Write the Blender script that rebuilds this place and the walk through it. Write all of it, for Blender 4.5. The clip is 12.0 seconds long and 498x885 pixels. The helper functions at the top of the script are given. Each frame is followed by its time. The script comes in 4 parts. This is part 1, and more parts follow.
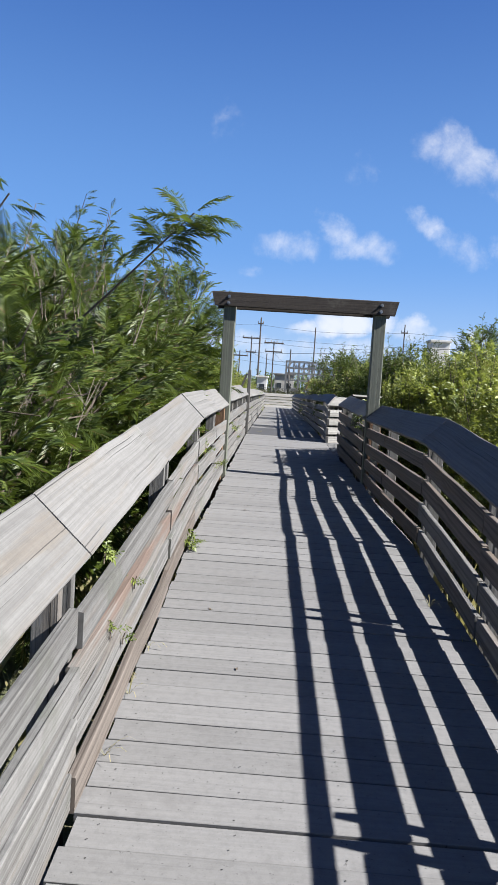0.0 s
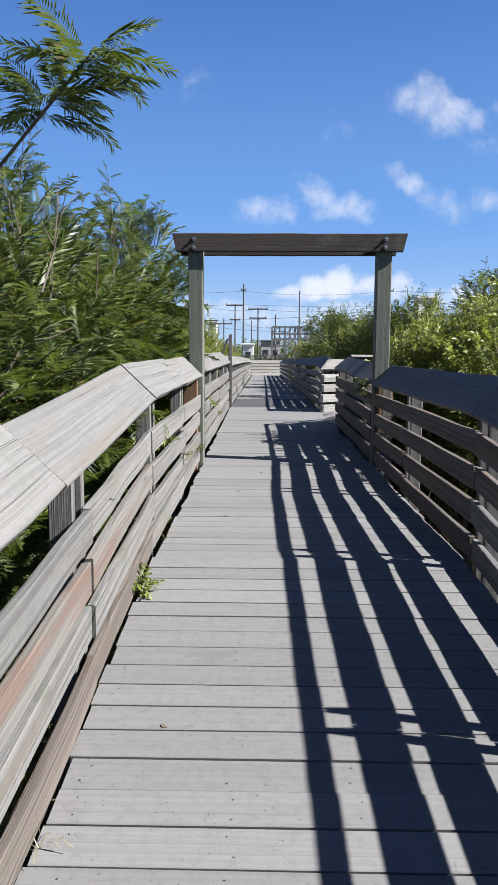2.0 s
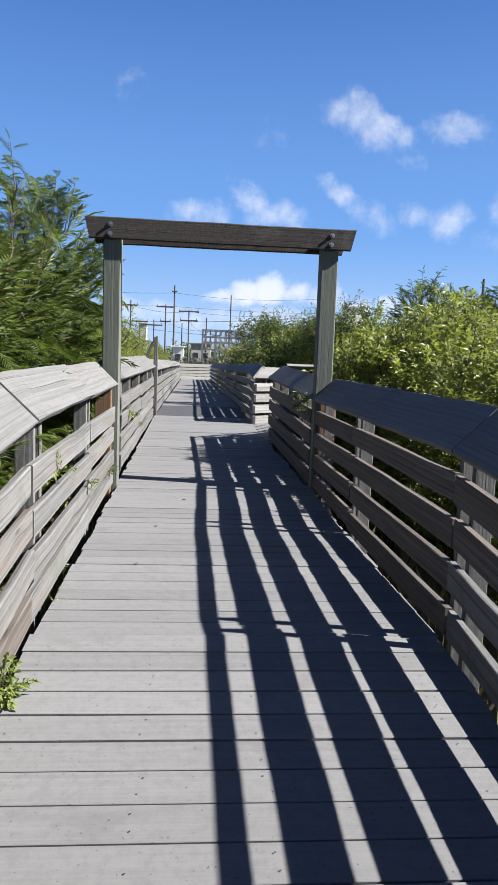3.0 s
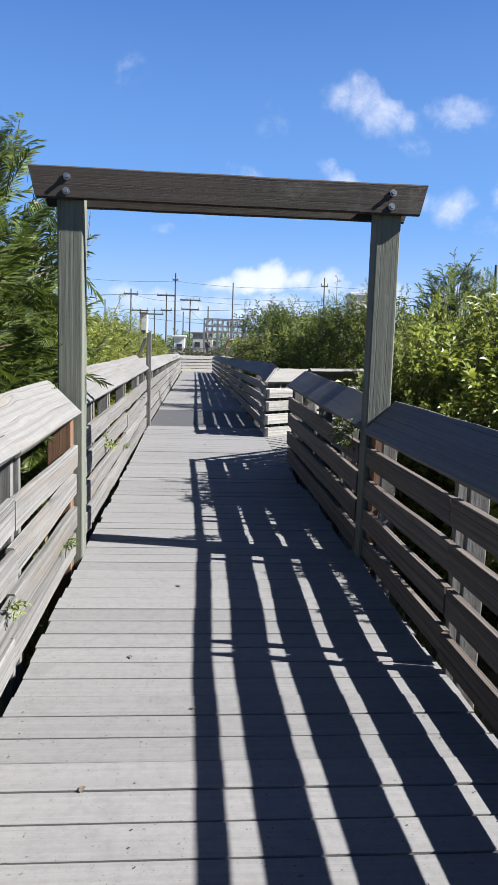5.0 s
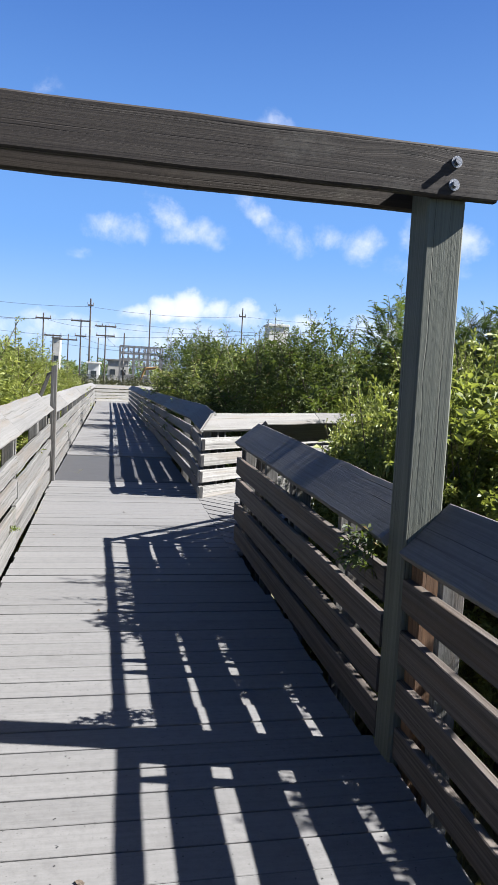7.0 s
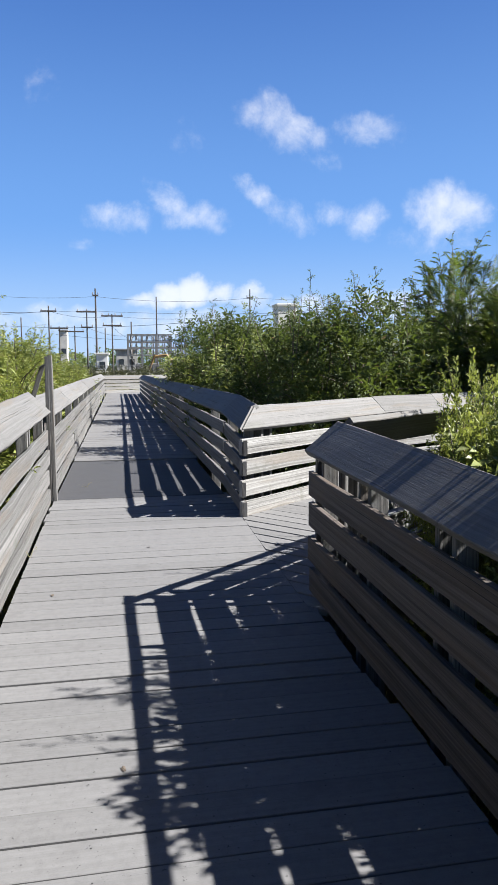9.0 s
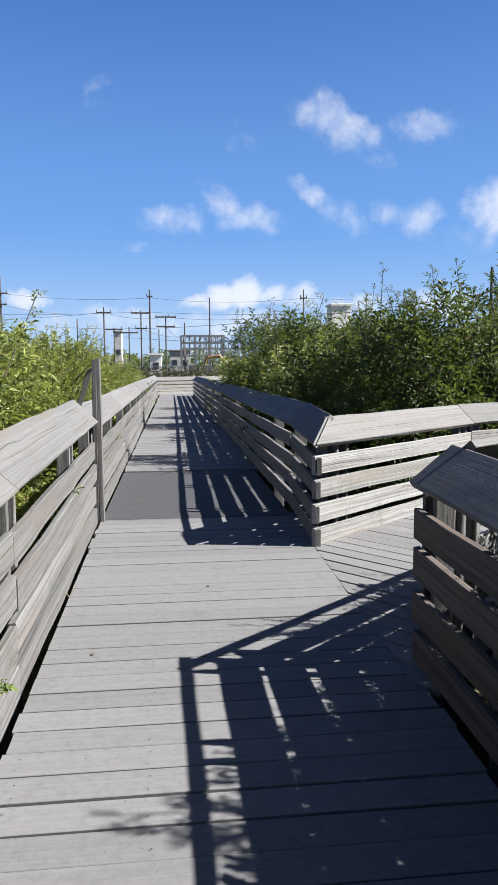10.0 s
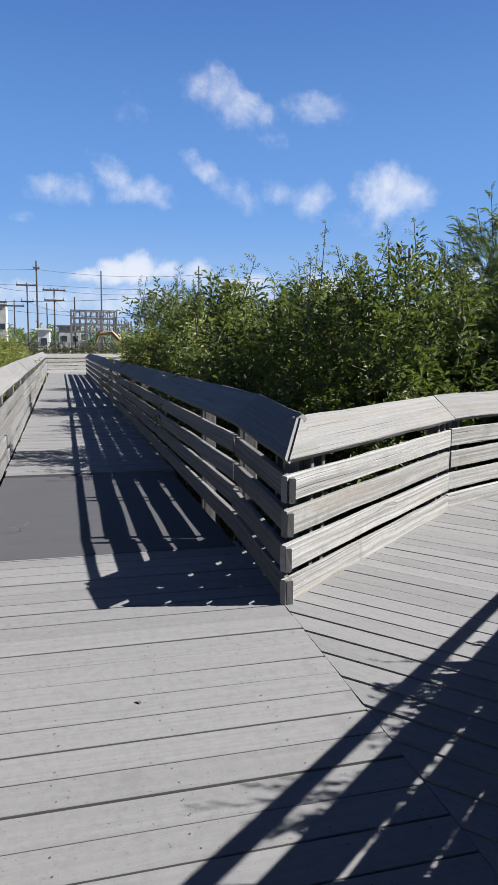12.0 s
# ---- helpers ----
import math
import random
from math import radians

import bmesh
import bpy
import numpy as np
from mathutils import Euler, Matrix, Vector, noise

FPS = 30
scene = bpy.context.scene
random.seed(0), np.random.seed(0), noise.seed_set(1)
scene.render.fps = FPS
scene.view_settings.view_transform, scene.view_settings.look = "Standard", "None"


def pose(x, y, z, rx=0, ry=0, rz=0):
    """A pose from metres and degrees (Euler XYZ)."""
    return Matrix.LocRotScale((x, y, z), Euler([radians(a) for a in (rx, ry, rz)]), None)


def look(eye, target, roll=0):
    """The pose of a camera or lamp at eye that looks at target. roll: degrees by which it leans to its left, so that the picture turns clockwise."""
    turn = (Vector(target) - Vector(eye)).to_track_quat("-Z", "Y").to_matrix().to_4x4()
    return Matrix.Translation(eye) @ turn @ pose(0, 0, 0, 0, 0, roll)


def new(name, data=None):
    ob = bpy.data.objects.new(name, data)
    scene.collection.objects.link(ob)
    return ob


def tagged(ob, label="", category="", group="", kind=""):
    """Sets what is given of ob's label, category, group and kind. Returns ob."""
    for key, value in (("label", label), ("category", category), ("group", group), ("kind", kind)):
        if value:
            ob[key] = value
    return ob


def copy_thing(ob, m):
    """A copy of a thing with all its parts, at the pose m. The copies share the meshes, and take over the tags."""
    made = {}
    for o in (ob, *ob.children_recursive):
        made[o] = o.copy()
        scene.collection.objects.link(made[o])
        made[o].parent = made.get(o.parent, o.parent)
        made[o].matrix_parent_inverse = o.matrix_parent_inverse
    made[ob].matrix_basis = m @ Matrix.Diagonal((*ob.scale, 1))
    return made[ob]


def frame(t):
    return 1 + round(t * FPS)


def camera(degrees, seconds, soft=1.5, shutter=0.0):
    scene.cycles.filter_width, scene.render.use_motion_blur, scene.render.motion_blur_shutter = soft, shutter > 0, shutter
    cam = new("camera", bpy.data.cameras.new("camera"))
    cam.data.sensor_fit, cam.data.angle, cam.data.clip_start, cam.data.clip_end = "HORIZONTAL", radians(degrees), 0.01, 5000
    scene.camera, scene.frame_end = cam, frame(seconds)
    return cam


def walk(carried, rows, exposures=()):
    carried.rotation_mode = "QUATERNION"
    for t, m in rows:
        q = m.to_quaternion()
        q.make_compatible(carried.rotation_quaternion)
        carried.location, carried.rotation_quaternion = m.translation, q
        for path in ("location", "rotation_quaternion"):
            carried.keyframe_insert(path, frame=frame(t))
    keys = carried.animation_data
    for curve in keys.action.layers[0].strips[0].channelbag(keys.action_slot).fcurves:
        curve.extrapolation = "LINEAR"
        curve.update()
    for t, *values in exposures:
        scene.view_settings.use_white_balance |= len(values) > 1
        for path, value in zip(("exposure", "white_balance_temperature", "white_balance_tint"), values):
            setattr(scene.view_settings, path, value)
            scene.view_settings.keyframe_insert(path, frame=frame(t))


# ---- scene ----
cam = camera(39.4, 12.0, 0.6)
METRES, EYE, TILT, LEAN, TURN = 10.9, 1.43, -4.4, -3.7, 2.2
ROWS = [
    (0.0, 0.0, 0.0, 0.0, 0.0, 0.0, -0.0),
    (0.5, 0.0003, 0.0318, 0.0029, -1.92, -1.95, 1.45),
    (1.0, 0.006, 0.0712, 0.0049, 0.17, -0.85, 2.26),
    (1.5, 0.0025, 0.1154, 0.0063, -0.77, -3.01, 0.13),
    (2.0, 0.0092, 0.1578, 0.0085, -0.8, -2.59, 3.5),
    (2.5, 0.0136, 0.2014, 0.013, -4.84, -1.2, 1.14),
    (3.0, 0.016, 0.2446, 0.0189, -6.63, -2.59, 2.05),
    (5.0, 0.026, 0.4207, 0.0475, -6.45, -3.53, 2.35),
    (5.5, 0.0224, 0.4651, 0.0566, -6.82, -4.78, 2.57),
    (6.0, 0.0282, 0.5055, 0.0646, -10.12, -1.89, 3.75),
    (6.5, 0.0228, 0.543, 0.0675, -12.3, -1.75, 1.4),
    (7.0, 0.0306, 0.5893, 0.0728, -13.38, -1.45, 1.64),
    (7.5, 0.0362, 0.6331, 0.0771, -11.16, -2.98, 0.32),
    (9.5, 0.0377, 0.7943, 0.0869, -12.13, -2.76, 6.2),
    (10.0, 0.0388, 0.8323, 0.0931, -8.17, -2.42, 4.57),
    (10.5, 0.0344, 0.8729, 0.0977, -5.92, -1.07, 4.36),
    (11.0, 0.04, 0.9087, 0.1003, -8.17, 1.32, 7.3),
    (11.5, 0.0354, 0.9486, 0.1018, -8.71, -3.05, 1.83),
    (12.0, 0.0402, 0.9866, 0.1045, -16.93, -4.86, 4.2),
]
EXPOSURE = 1.8
walk(cam, [(t, pose(0, 0, EYE, TILT, LEAN, TURN) @ pose(METRES * x, METRES * y, METRES * z, 90 + pitch, roll, yaw)) for t, x, y, z, yaw, pitch, roll in ROWS], [(t, EXPOSURE + e) for t, e in ((0.0, 0.0), (2.0, 0.0), (3.0, 0.06), (5.0, 0.16), (6.0, 0.13), (6.5, 0.16), (7.0, 0.25), (7.5, 0.29), (8.4, 0.2), (9.5, 0.03), (10.0, 0.0), (11.0, -0.11), (11.5, -0.13), (12.0, -0.12))])

# ---- light ----
SUN_TO = Vector((1.0, -0.19, 0.835)).normalized()
sun = new("sun", bpy.data.lights.new("sun", "SUN"))
sun.data.energy, sun.data.angle, sun.data.color = 5.0, radians(0.55), (1.0, 0.972, 0.94)
sun.matrix_world = look(Vector((0, 0, 30)) + SUN_TO * 20, (0, 0, 30))

CLOUDS = [  # bearing, elevation, width, height, tilt (degrees), density
    (12.2, 18.8, 4.6, 3.2, -35, 0.71), (14.4, 17.2, 5.6, 2.6, -20, 0.71), (20.2, 17.6, 5.2, 2.2, -8, 0.63), (4.2, 12.7, 4.4, 2.2, -30, 0.8), (6.6, 11.5, 4.8, 2, -4, 0.8),
    (0.3, 11.4, 4.4, 1.9, 0, 0.6), (11.2, 13.2, 3.8, 1.6, -38, 0.76), (13.6, 11.6, 4.4, 2.2, -25, 0.71), (17.2, 11.6, 3, 1.7, 0, 0.6), (19.6, 11.2, 3, 2.6, 0, 0.71),
    (26, 11.6, 4.6, 3.6, 0, 0.9), (25.5, 9.4, 5.5, 2.2, 0, 0.5), (5.6, 17.6, 2.8, 3.2, 0, 0.4), (-5.6, 19.9, 3, 3, 0, 0.34), (-2.6, 9.3, 2.6, 1.2, 0, 0.46),
    (4.3, 5.6, 2.6, 1.5, 0, 1.1), (6.3, 5.9, 2.4, 2.2, 0, 1.2), (8.2, 5.7, 2.2, 1.7, 0, 1.15), (10.6, 5.5, 3, 1.7, 0, 1.1), (2.2, 5, 3, 1.2, 0, 0.9), (-3.6, 3.9, 6.6, 1.6, 0, 0.75), (14.5, 4.6, 6, 1.8, 0, 0.9),
    (21, 4.8, 5.7, 2, 0, 0.9), (-11.2, 5.2, 3, 1.2, 0, 1), (31, 5, 8, 2.4, 0, 0.8), (4, 3.4, 26, 1.8, 0, 0.7), (50, 14, 10, 4, 10, 0.46), (-40, 12, 9, 3, 0, 0.46),
]


class Nodes:
    """Shorthand to lay out a node tree."""

    def __init__(self, tree):
        self.t = tree
        tree.nodes.clear()

    def add(self, kind, ins=(), **props):
        n = self.t.nodes.new(kind)
        for k, v in props.items():
            if k == "blend_type":
                n.blend_type = v
            elif k == "operation":
                n.operation = v
            elif k == "data_type":
                n.data_type = v
            elif k == "noise_dimensions":
                n.noise_dimensions = v
            elif k == "feature":
                n.feature = v
            elif k == "clamp":
                n.use_clamp = v
        for k, v in dict(ins).items():
            self.set(n.inputs[k], v)
        return n

    def set(self, socket, v):
        if isinstance(v, bpy.types.NodeSocket):
            self.t.links.new(v, socket)
        else:
            socket.default_value = v

    def math(self, op, a, b=0.0, clamp=False):
        return self.add("ShaderNodeMath", {0: a, 1: b}, operation=op, clamp=clamp).outputs[0]

    def vmath(self, op, a, b=(0, 0, 0)):
        return self.add("ShaderNodeVectorMath", {0: a, 1: b}, operation=op)

    def mix(self, fac, a, b, blend="MIX"):
        n = self.add("ShaderNodeMix", {0: fac, 6: a, 7: b}, data_type="RGBA", blend_type=blend)
        return n.outputs[2]

    def noise(self, vec, scale, detail=4.0, rough=0.55, distort=0.0):
        return self.add("ShaderNodeTexNoise", {"Vector": vec, "Scale": scale, "Detail": detail, "Roughness": rough, "Distortion": distort}).outputs[0]

    def ramp(self, fac, lo, hi):
        n = self.add("ShaderNodeMapRange", {0: fac, 1: lo, 2: hi, 3: 0.0, 4: 1.0})
        n.interpolation_type = "SMOOTHSTEP"
        return n.outputs[0]


def rgba(c):
    return (c[0], c[1], c[2], 1.0)


def build_sky():
    world = bpy.data.worlds.new("sky")
    scene.world = world
    world.use_nodes = True
    g = Nodes(world.node_tree)
    sky = g.add("ShaderNodeTexSky")
    sky.sky_type, sky.sun_disc = "NISHITA", False
    sky.sun_elevation, sky.sun_rotation = radians(39.4), math.atan2(SUN_TO.x, SUN_TO.y)
    sky.air_density, sky.dust_density, sky.ozone_density = 1.0, 0.4, 2.2
    way = g.add("ShaderNodeTexCoord").outputs["Generated"]
    total = None
    swirl = g.add("ShaderNodeTexNoise", {"Vector": way, "Scale": 16.0, "Detail": 5.0, "Roughness": 0.62}).outputs["Color"]
    swirl = g.vmath("MULTIPLY", g.vmath("SUBTRACT", swirl, (0.5, 0.5, 0.5)).outputs[0], (0.042, 0.042, 0.042)).outputs[0]
    bent = g.vmath("ADD", way, swirl).outputs[0]
    puff = g.noise(way, 15.0, 6.0, 0.6, 0.3)
    fine = g.noise(way, 55.0, 5.0, 0.65)
    edge = g.math("ADD", g.math("MULTIPLY", puff, 0.75), g.math("MULTIPLY", fine, 0.25))
    for az, el, w, h, tilt, dense in CLOUDS:
        a, e, k = radians(az), radians(el), radians(tilt)
        out = Vector((math.sin(a) * math.cos(e), math.cos(a) * math.cos(e), math.sin(e)))
        side = Vector((math.cos(a), -math.sin(a), 0.0))
        up = side.cross(out)
        s2, u2 = side * math.cos(k) + up * math.sin(k), up * math.cos(k) - side * math.sin(k)
        p = g.math("DIVIDE", g.vmath("DOT_PRODUCT", bent, tuple(s2)).outputs["Value"], radians(w) * 0.6)
        q = g.math("DIVIDE", g.vmath("DOT_PRODUCT", bent, tuple(u2)).outputs["Value"], radians(h) * 0.6)
        front = g.math("GREATER_THAN", g.vmath("DOT_PRODUCT", way, tuple(out)).outputs["Value"], 0.5)
        r2 = g.math("ADD", g.math("MULTIPLY", p, p), g.math("MULTIPLY", q, q))
        body = g.math("SUBTRACT", 1.0, g.math("MULTIPLY", r2, 0.55), clamp=True)
        body = g.math("MULTIPLY", g.math("MULTIPLY", body, front), dense)
        total = body if total is None else g.math("MAXIMUM", total, body)
    high = g.add("ShaderNodeSeparateXYZ", {0: way}).outputs[2]
    low, mid, top, zenith = SKY_TINTS
    tint = g.mix(g.ramp(high, -0.02, 0.20), rgba(low), rgba(mid))
    tint = g.mix(g.ramp(high, 0.10, 0.62), tint, rgba(top))
    tint = g.mix(g.ramp(high, 0.5, 0.95), tint, rgba(zenith))
    col = g.mix(0.9, sky.outputs[0], tint)
    if total is not None:
        cover = g.ramp(g.math("ADD", total, g.math("MULTIPLY", g.math("SUBTRACT", edge, 0.5), 2.0)), 0.26, 1.3)
        cover = g.math("MULTIPLY", cover, g.ramp(total, 0.02, 0.35))
        col = g.mix(g.math("MULTIPLY", cover, 0.7), col, (CLOUD_LIGHT, CLOUD_LIGHT * 1.0, CLOUD_LIGHT * 1.03, 1.0))
    bg = g.add("ShaderNodeBackground", {0: col, 1: SKY_STRENGTH})
    g.t.links.new(bg.outputs[0], g.add("ShaderNodeOutputWorld").inputs[0])


SKY_STRENGTH, CLOUD_LIGHT = 0.0518, 6.0
SKY_TINTS = (2.5, 3.6, 5.3), (0.92, 2.2, 4.9), (0.17, 0.66, 2.55), (0.04, 0.14, 0.6)  # radiance at the horizon, a little above it, high up and overhead
build_sky()


# ---- materials ----
def material(name):
    m = bpy.data.materials.new(name)
    m.use_nodes = True
    g = Nodes(m.node_tree)
    b = g.add("ShaderNodeBsdfPrincipled")
    g.t.links.new(b.outputs[0], g.add("ShaderNodeOutputMaterial").inputs[0])
    return m, g, b


def wood(name, light, dark, stain, knots=0.6, rough=0.8, grain=1.0, stain_at=0.56, tan=None, speck=0.0, vary=0.25, mottle=0.0, tan_at=0.52):
    """Weathered timber: u runs along the grain, v across it, both in metres."""
    m, g, b = material(name)
    uv = g.add("ShaderNodeUVMap").outputs[0]
    seed = g.add("ShaderNodeObjectInfo").outputs["Random"]
    shift = g.add("ShaderNodeCombineXYZ", {0: g.math("MULTIPLY", seed, 91.0), 1: g.math("MULTIPLY", seed, 37.0), 2: g.math("MULTIPLY", seed, 13.0)}).outputs[0]
    at = g.vmath("ADD", uv, shift).outputs[0]
    # knots bend the grain round them
    cell = g.add("ShaderNodeTexVoronoi", {"Vector": g.vmath("MULTIPLY", at, (1.5, 6.0, 1.0)).outputs[0], "Scale": 1.0})
    chosen = g.math("GREATER_THAN", g.add("ShaderNodeSeparateColor", {0: cell.outputs["Color"]}).outputs[0], 0.6)
    near = g.math("MULTIPLY", g.ramp(cell.outputs["Distance"], 0.36, 0.0), chosen)
    drift = g.math("MULTIPLY", g.noise(g.vmath("MULTIPLY", at, (1.2, 2.0, 1.0)).outputs[0], 1.0, 2.0), 0.018)
    bend = g.math("ADD", g.math("MULTIPLY", near, 0.022), drift)
    warp = g.add("ShaderNodeCombineXYZ", {0: 0.0, 1: bend, 2: 0.0}).outputs[0]
    at2 = g.vmath("ADD", at, warp).outputs[0]
    coarse = g.noise(g.vmath("MULTIPLY", at2, (0.45, 60.0, 1.0)).outputs[0], 1.0, 6.0, 0.7, 0.15)
    fine = g.noise(g.vmath("MULTIPLY", at2, (3.5, 260.0, 1.0)).outputs[0], 1.0, 3.0, 0.6)
    crack = g.ramp(g.noise(g.vmath("MULTIPLY", at2, (0.55, 130.0, 1.0)).outputs[0], 1.0, 2.0, 0.5, 0.2), 0.36, 0.28)
    patch = g.noise(at, 2.6, 5.0, 0.65, 0.4)
    patch2 = g.noise(g.vmath("MULTIPLY", g.vmath("ADD", at, (7.3, 3.1, 0.0)).outputs[0], (0.35, 4.5, 1.0)).outputs[0], 2.2, 5.0, 0.6, 0.4)
    blot = g.noise(at, 11.0, 5.0, 0.7)
    col = g.mix(g.ramp(coarse, 0.34, 0.64), rgba(dark), rgba(light))
    col = g.mix(g.math("MULTIPLY", g.ramp(patch, stain_at, stain_at + 0.14), 0.6), col, rgba(stain))
    if tan:
        col = g.mix(g.math("MULTIPLY", g.ramp(patch2, tan_at, tan_at + 0.14), 0.6), col, rgba(tan))
    col = g.mix(g.math("MULTIPLY", g.ramp(fine, 0.45, 0.75), 0.32 * grain), col, rgba(tuple(c * 0.55 for c in dark)))
    col = g.mix(g.math("MULTIPLY", g.ramp(blot, 0.56, 0.78), 0.3), col, rgba(tuple(c * 0.65 for c in dark)))
    col = g.mix(g.math("MULTIPLY", crack, 0.8 * grain), col, rgba(tuple(c * 0.22 for c in dark)))
    rings = g.math("MULTIPLY", g.ramp(g.math("SINE", g.math("MULTIPLY", cell.outputs["Distance"], 150.0)), 0.1, 0.9), g.ramp(cell.outputs["Distance"], 0.2, 0.05))
    col = g.mix(g.math("MULTIPLY", g.math("MULTIPLY", rings, chosen), knots * 0.6), col, rgba(tuple(c * 0.4 for c in dark)))
    pit = g.math("MULTIPLY", g.math("MULTIPLY", g.ramp(cell.outputs["Distance"], 0.085, 0.04), knots), chosen)
    col = g.mix(pit, col, rgba(tuple(c * 0.28 for c in dark)))
    if mottle:
        cloud = g.noise(at, 26.0, 6.0, 0.75)
        dust = g.noise(at, 240.0, 3.0, 0.7)
        col = g.mix(g.math("MULTIPLY", g.ramp(cloud, 0.42, 0.68), mottle), col, rgba(tuple(c * 0.66 for c in dark)))
        col = g.mix(g.math("MULTIPLY", g.ramp(dust, 0.5, 0.72), mottle * 0.8), col, rgba(tuple(c * 0.6 for c in dark)))
    if speck:
        dots = g.ramp(g.noise(at, 60.0, 2.0, 0.7), 0.66, 0.74)
        col = g.mix(g.math("MULTIPLY", dots, speck), col, rgba(tuple(c * 0.35 for c in dark)))
    bright = g.math("ADD", 1.0 - vary / 2, g.math("MULTIPLY", seed, vary))
    grey = g.add("ShaderNodeCombineXYZ", {0: bright, 1: bright, 2: bright}).outputs[0]
    col = g.mix(1.0, col, grey, "MULTIPLY")
    g.set(b.inputs["Base Color"], col)
    g.set(b.inputs["Roughness"], g.math("ADD", rough - 0.1, g.math("MULTIPLY", patch, 0.2)))
    b.inputs["Specular IOR Level"].default_value = 0.35
    high = g.math("ADD", g.math("MULTIPLY", coarse, 0.6), g.math("MULTIPLY", fine, 0.25))
    high = g.math("SUBTRACT", high, g.math("MULTIPLY", crack, 0.7))
    high = g.math("ADD", high, g.math("MULTIPLY", blot, 0.35))
    bump = g.add("ShaderNodeBump", {"Height": high, "Strength": 0.6 * grain, "Distance": 0.006})
    g.t.links.new(bump.outputs[0], b.inputs["Normal"])
    return m


def plain(name, colour, rough=0.6, metal=0.0, scale=6.0, vary=0.35, bump=0.15):
    m, g, b = material(name)
    at = g.add("ShaderNodeTexCoord").outputs["Object"]
    n1, n2 = g.noise(at, scale, 5.0, 0.6), g.noise(at, scale * 9, 3.0, 0.6)
    col = g.mix(g.ramp(n1, 0.3, 0.75), rgba(tuple(c * (1 - vary) for c in colour)), rgba(colour))
    col = g.mix(g.math("MULTIPLY", g.ramp(n2, 0.5, 0.8), vary * 0.6), col, rgba(tuple(c * 0.6 for c in colour)))
    g.set(b.inputs["Base Color"], col)
    b.inputs["Roughness"].default_value, b.inputs["Metallic"].default_value = rough, metal
    bm = g.add("ShaderNodeBump", {"Height": n2, "Strength": bump, "Distance": 0.01})
    g.t.links.new(bm.outputs[0], b.inputs["Normal"])
    return m


def leaf(name, young, old_shade, dry=None, shine=0.45):
    """Leaves that differ one from another, with shaded gaps painted as dark clumps, and light passing through."""
    m, g, b = material(name)
    isl = g.add("ShaderNodeNewGeometry").outputs["Random Per Island"]
    at = g.add("ShaderNodeTexCoord").outputs["Object"]
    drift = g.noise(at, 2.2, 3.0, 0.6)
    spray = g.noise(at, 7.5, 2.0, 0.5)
    # clump-sized noise mixes in the dark tone, painting shade between the sprays
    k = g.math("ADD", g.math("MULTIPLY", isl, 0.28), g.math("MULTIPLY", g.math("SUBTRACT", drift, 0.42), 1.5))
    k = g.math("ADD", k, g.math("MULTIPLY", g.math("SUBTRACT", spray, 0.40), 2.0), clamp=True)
    col = g.mix(k, rgba(old_shade), rgba(young))
    if dry:
        col = g.mix(g.ramp(isl, 0.965, 0.975), col, rgba(dry))
    g.set(b.inputs["Base Color"], col)
    b.inputs["Roughness"].default_value = shine
    b.inputs["Specular IOR Level"].default_value = 0.4
    thin = g.add("ShaderNodeBsdfTranslucent", {0: g.mix(0.5, col, rgba((young[0] * 1.5, young[1] * 1.6, young[2] * 0.8)))})
    mixer = g.add("ShaderNodeMixShader", {0: 0.3, 1: b.outputs[0], 2: thin.outputs[0]})
    out = [n for n in g.t.nodes if n.type == "OUTPUT_MATERIAL"][0]
    g.t.links.new(mixer.outputs[0], out.inputs[0])
    return m


RAIL = wood("weathered_rail_wood", (0.156, 0.155, 0.151), (0.070, 0.068, 0.066), (0.077, 0.083, 0.065), tan=(0.117, 0.097, 0.079), vary=0.35, knots=0.95, grain=1.15, mottle=0.28)
# paler variant of the rail wood with stronger light-dark contrast
RAIL_PALE = wood("pale_rail_wood", (0.245, 0.243, 0.235), (0.105, 0.102, 0.097), (0.109, 0.112, 0.093), tan=(0.160, 0.138, 0.112), vary=0.3, knots=0.9, grain=1.1, mottle=0.25)
# brown timber, its colour darkened further to carry the right railings' shade
RAIL_BROWN_SHADE = wood("brown_weathered_shaded_wood", (0.107, 0.092, 0.081), (0.042, 0.034, 0.029), (0.068, 0.062, 0.051), tan=(0.090, 0.065, 0.045), vary=0.3)
RAIL_RUST = wood("rust_stained_rail_wood", (0.160, 0.154, 0.144), (0.077, 0.072, 0.067), (0.096, 0.093, 0.071), tan=(0.109, 0.061, 0.042), vary=0.1, grain=1.3, tan_at=0.44)
CAP = wood("weathered_cap_wood", (0.136, 0.134, 0.130), (0.096, 0.094, 0.091), (0.098, 0.100, 0.088), knots=0.7, tan=(0.115, 0.098, 0.079), vary=0.2, mottle=0.22)
DECK = wood("grey_deck_wood", (0.141, 0.140, 0.140), (0.124, 0.123, 0.123), (0.101, 0.099, 0.099), knots=0.1, grain=0.2, speck=0.75, vary=0.18, stain_at=0.58, mottle=0.34)
BEAM = wood("dark_beam_wood", (0.044, 0.036, 0.030), (0.017, 0.013, 0.011), (0.075, 0.069, 0.060), vary=0.1, stain_at=0.54, knots=1.3, grain=0.6, mottle=0.3)
POST = wood("green_treated_post_wood", (0.113, 0.122, 0.100), (0.079, 0.086, 0.070), (0.097, 0.097, 0.079), vary=0.1)
FRESH = wood("brown_inner_post_wood", (0.165, 0.096, 0.056), (0.092, 0.050, 0.030), (0.125, 0.092, 0.066))
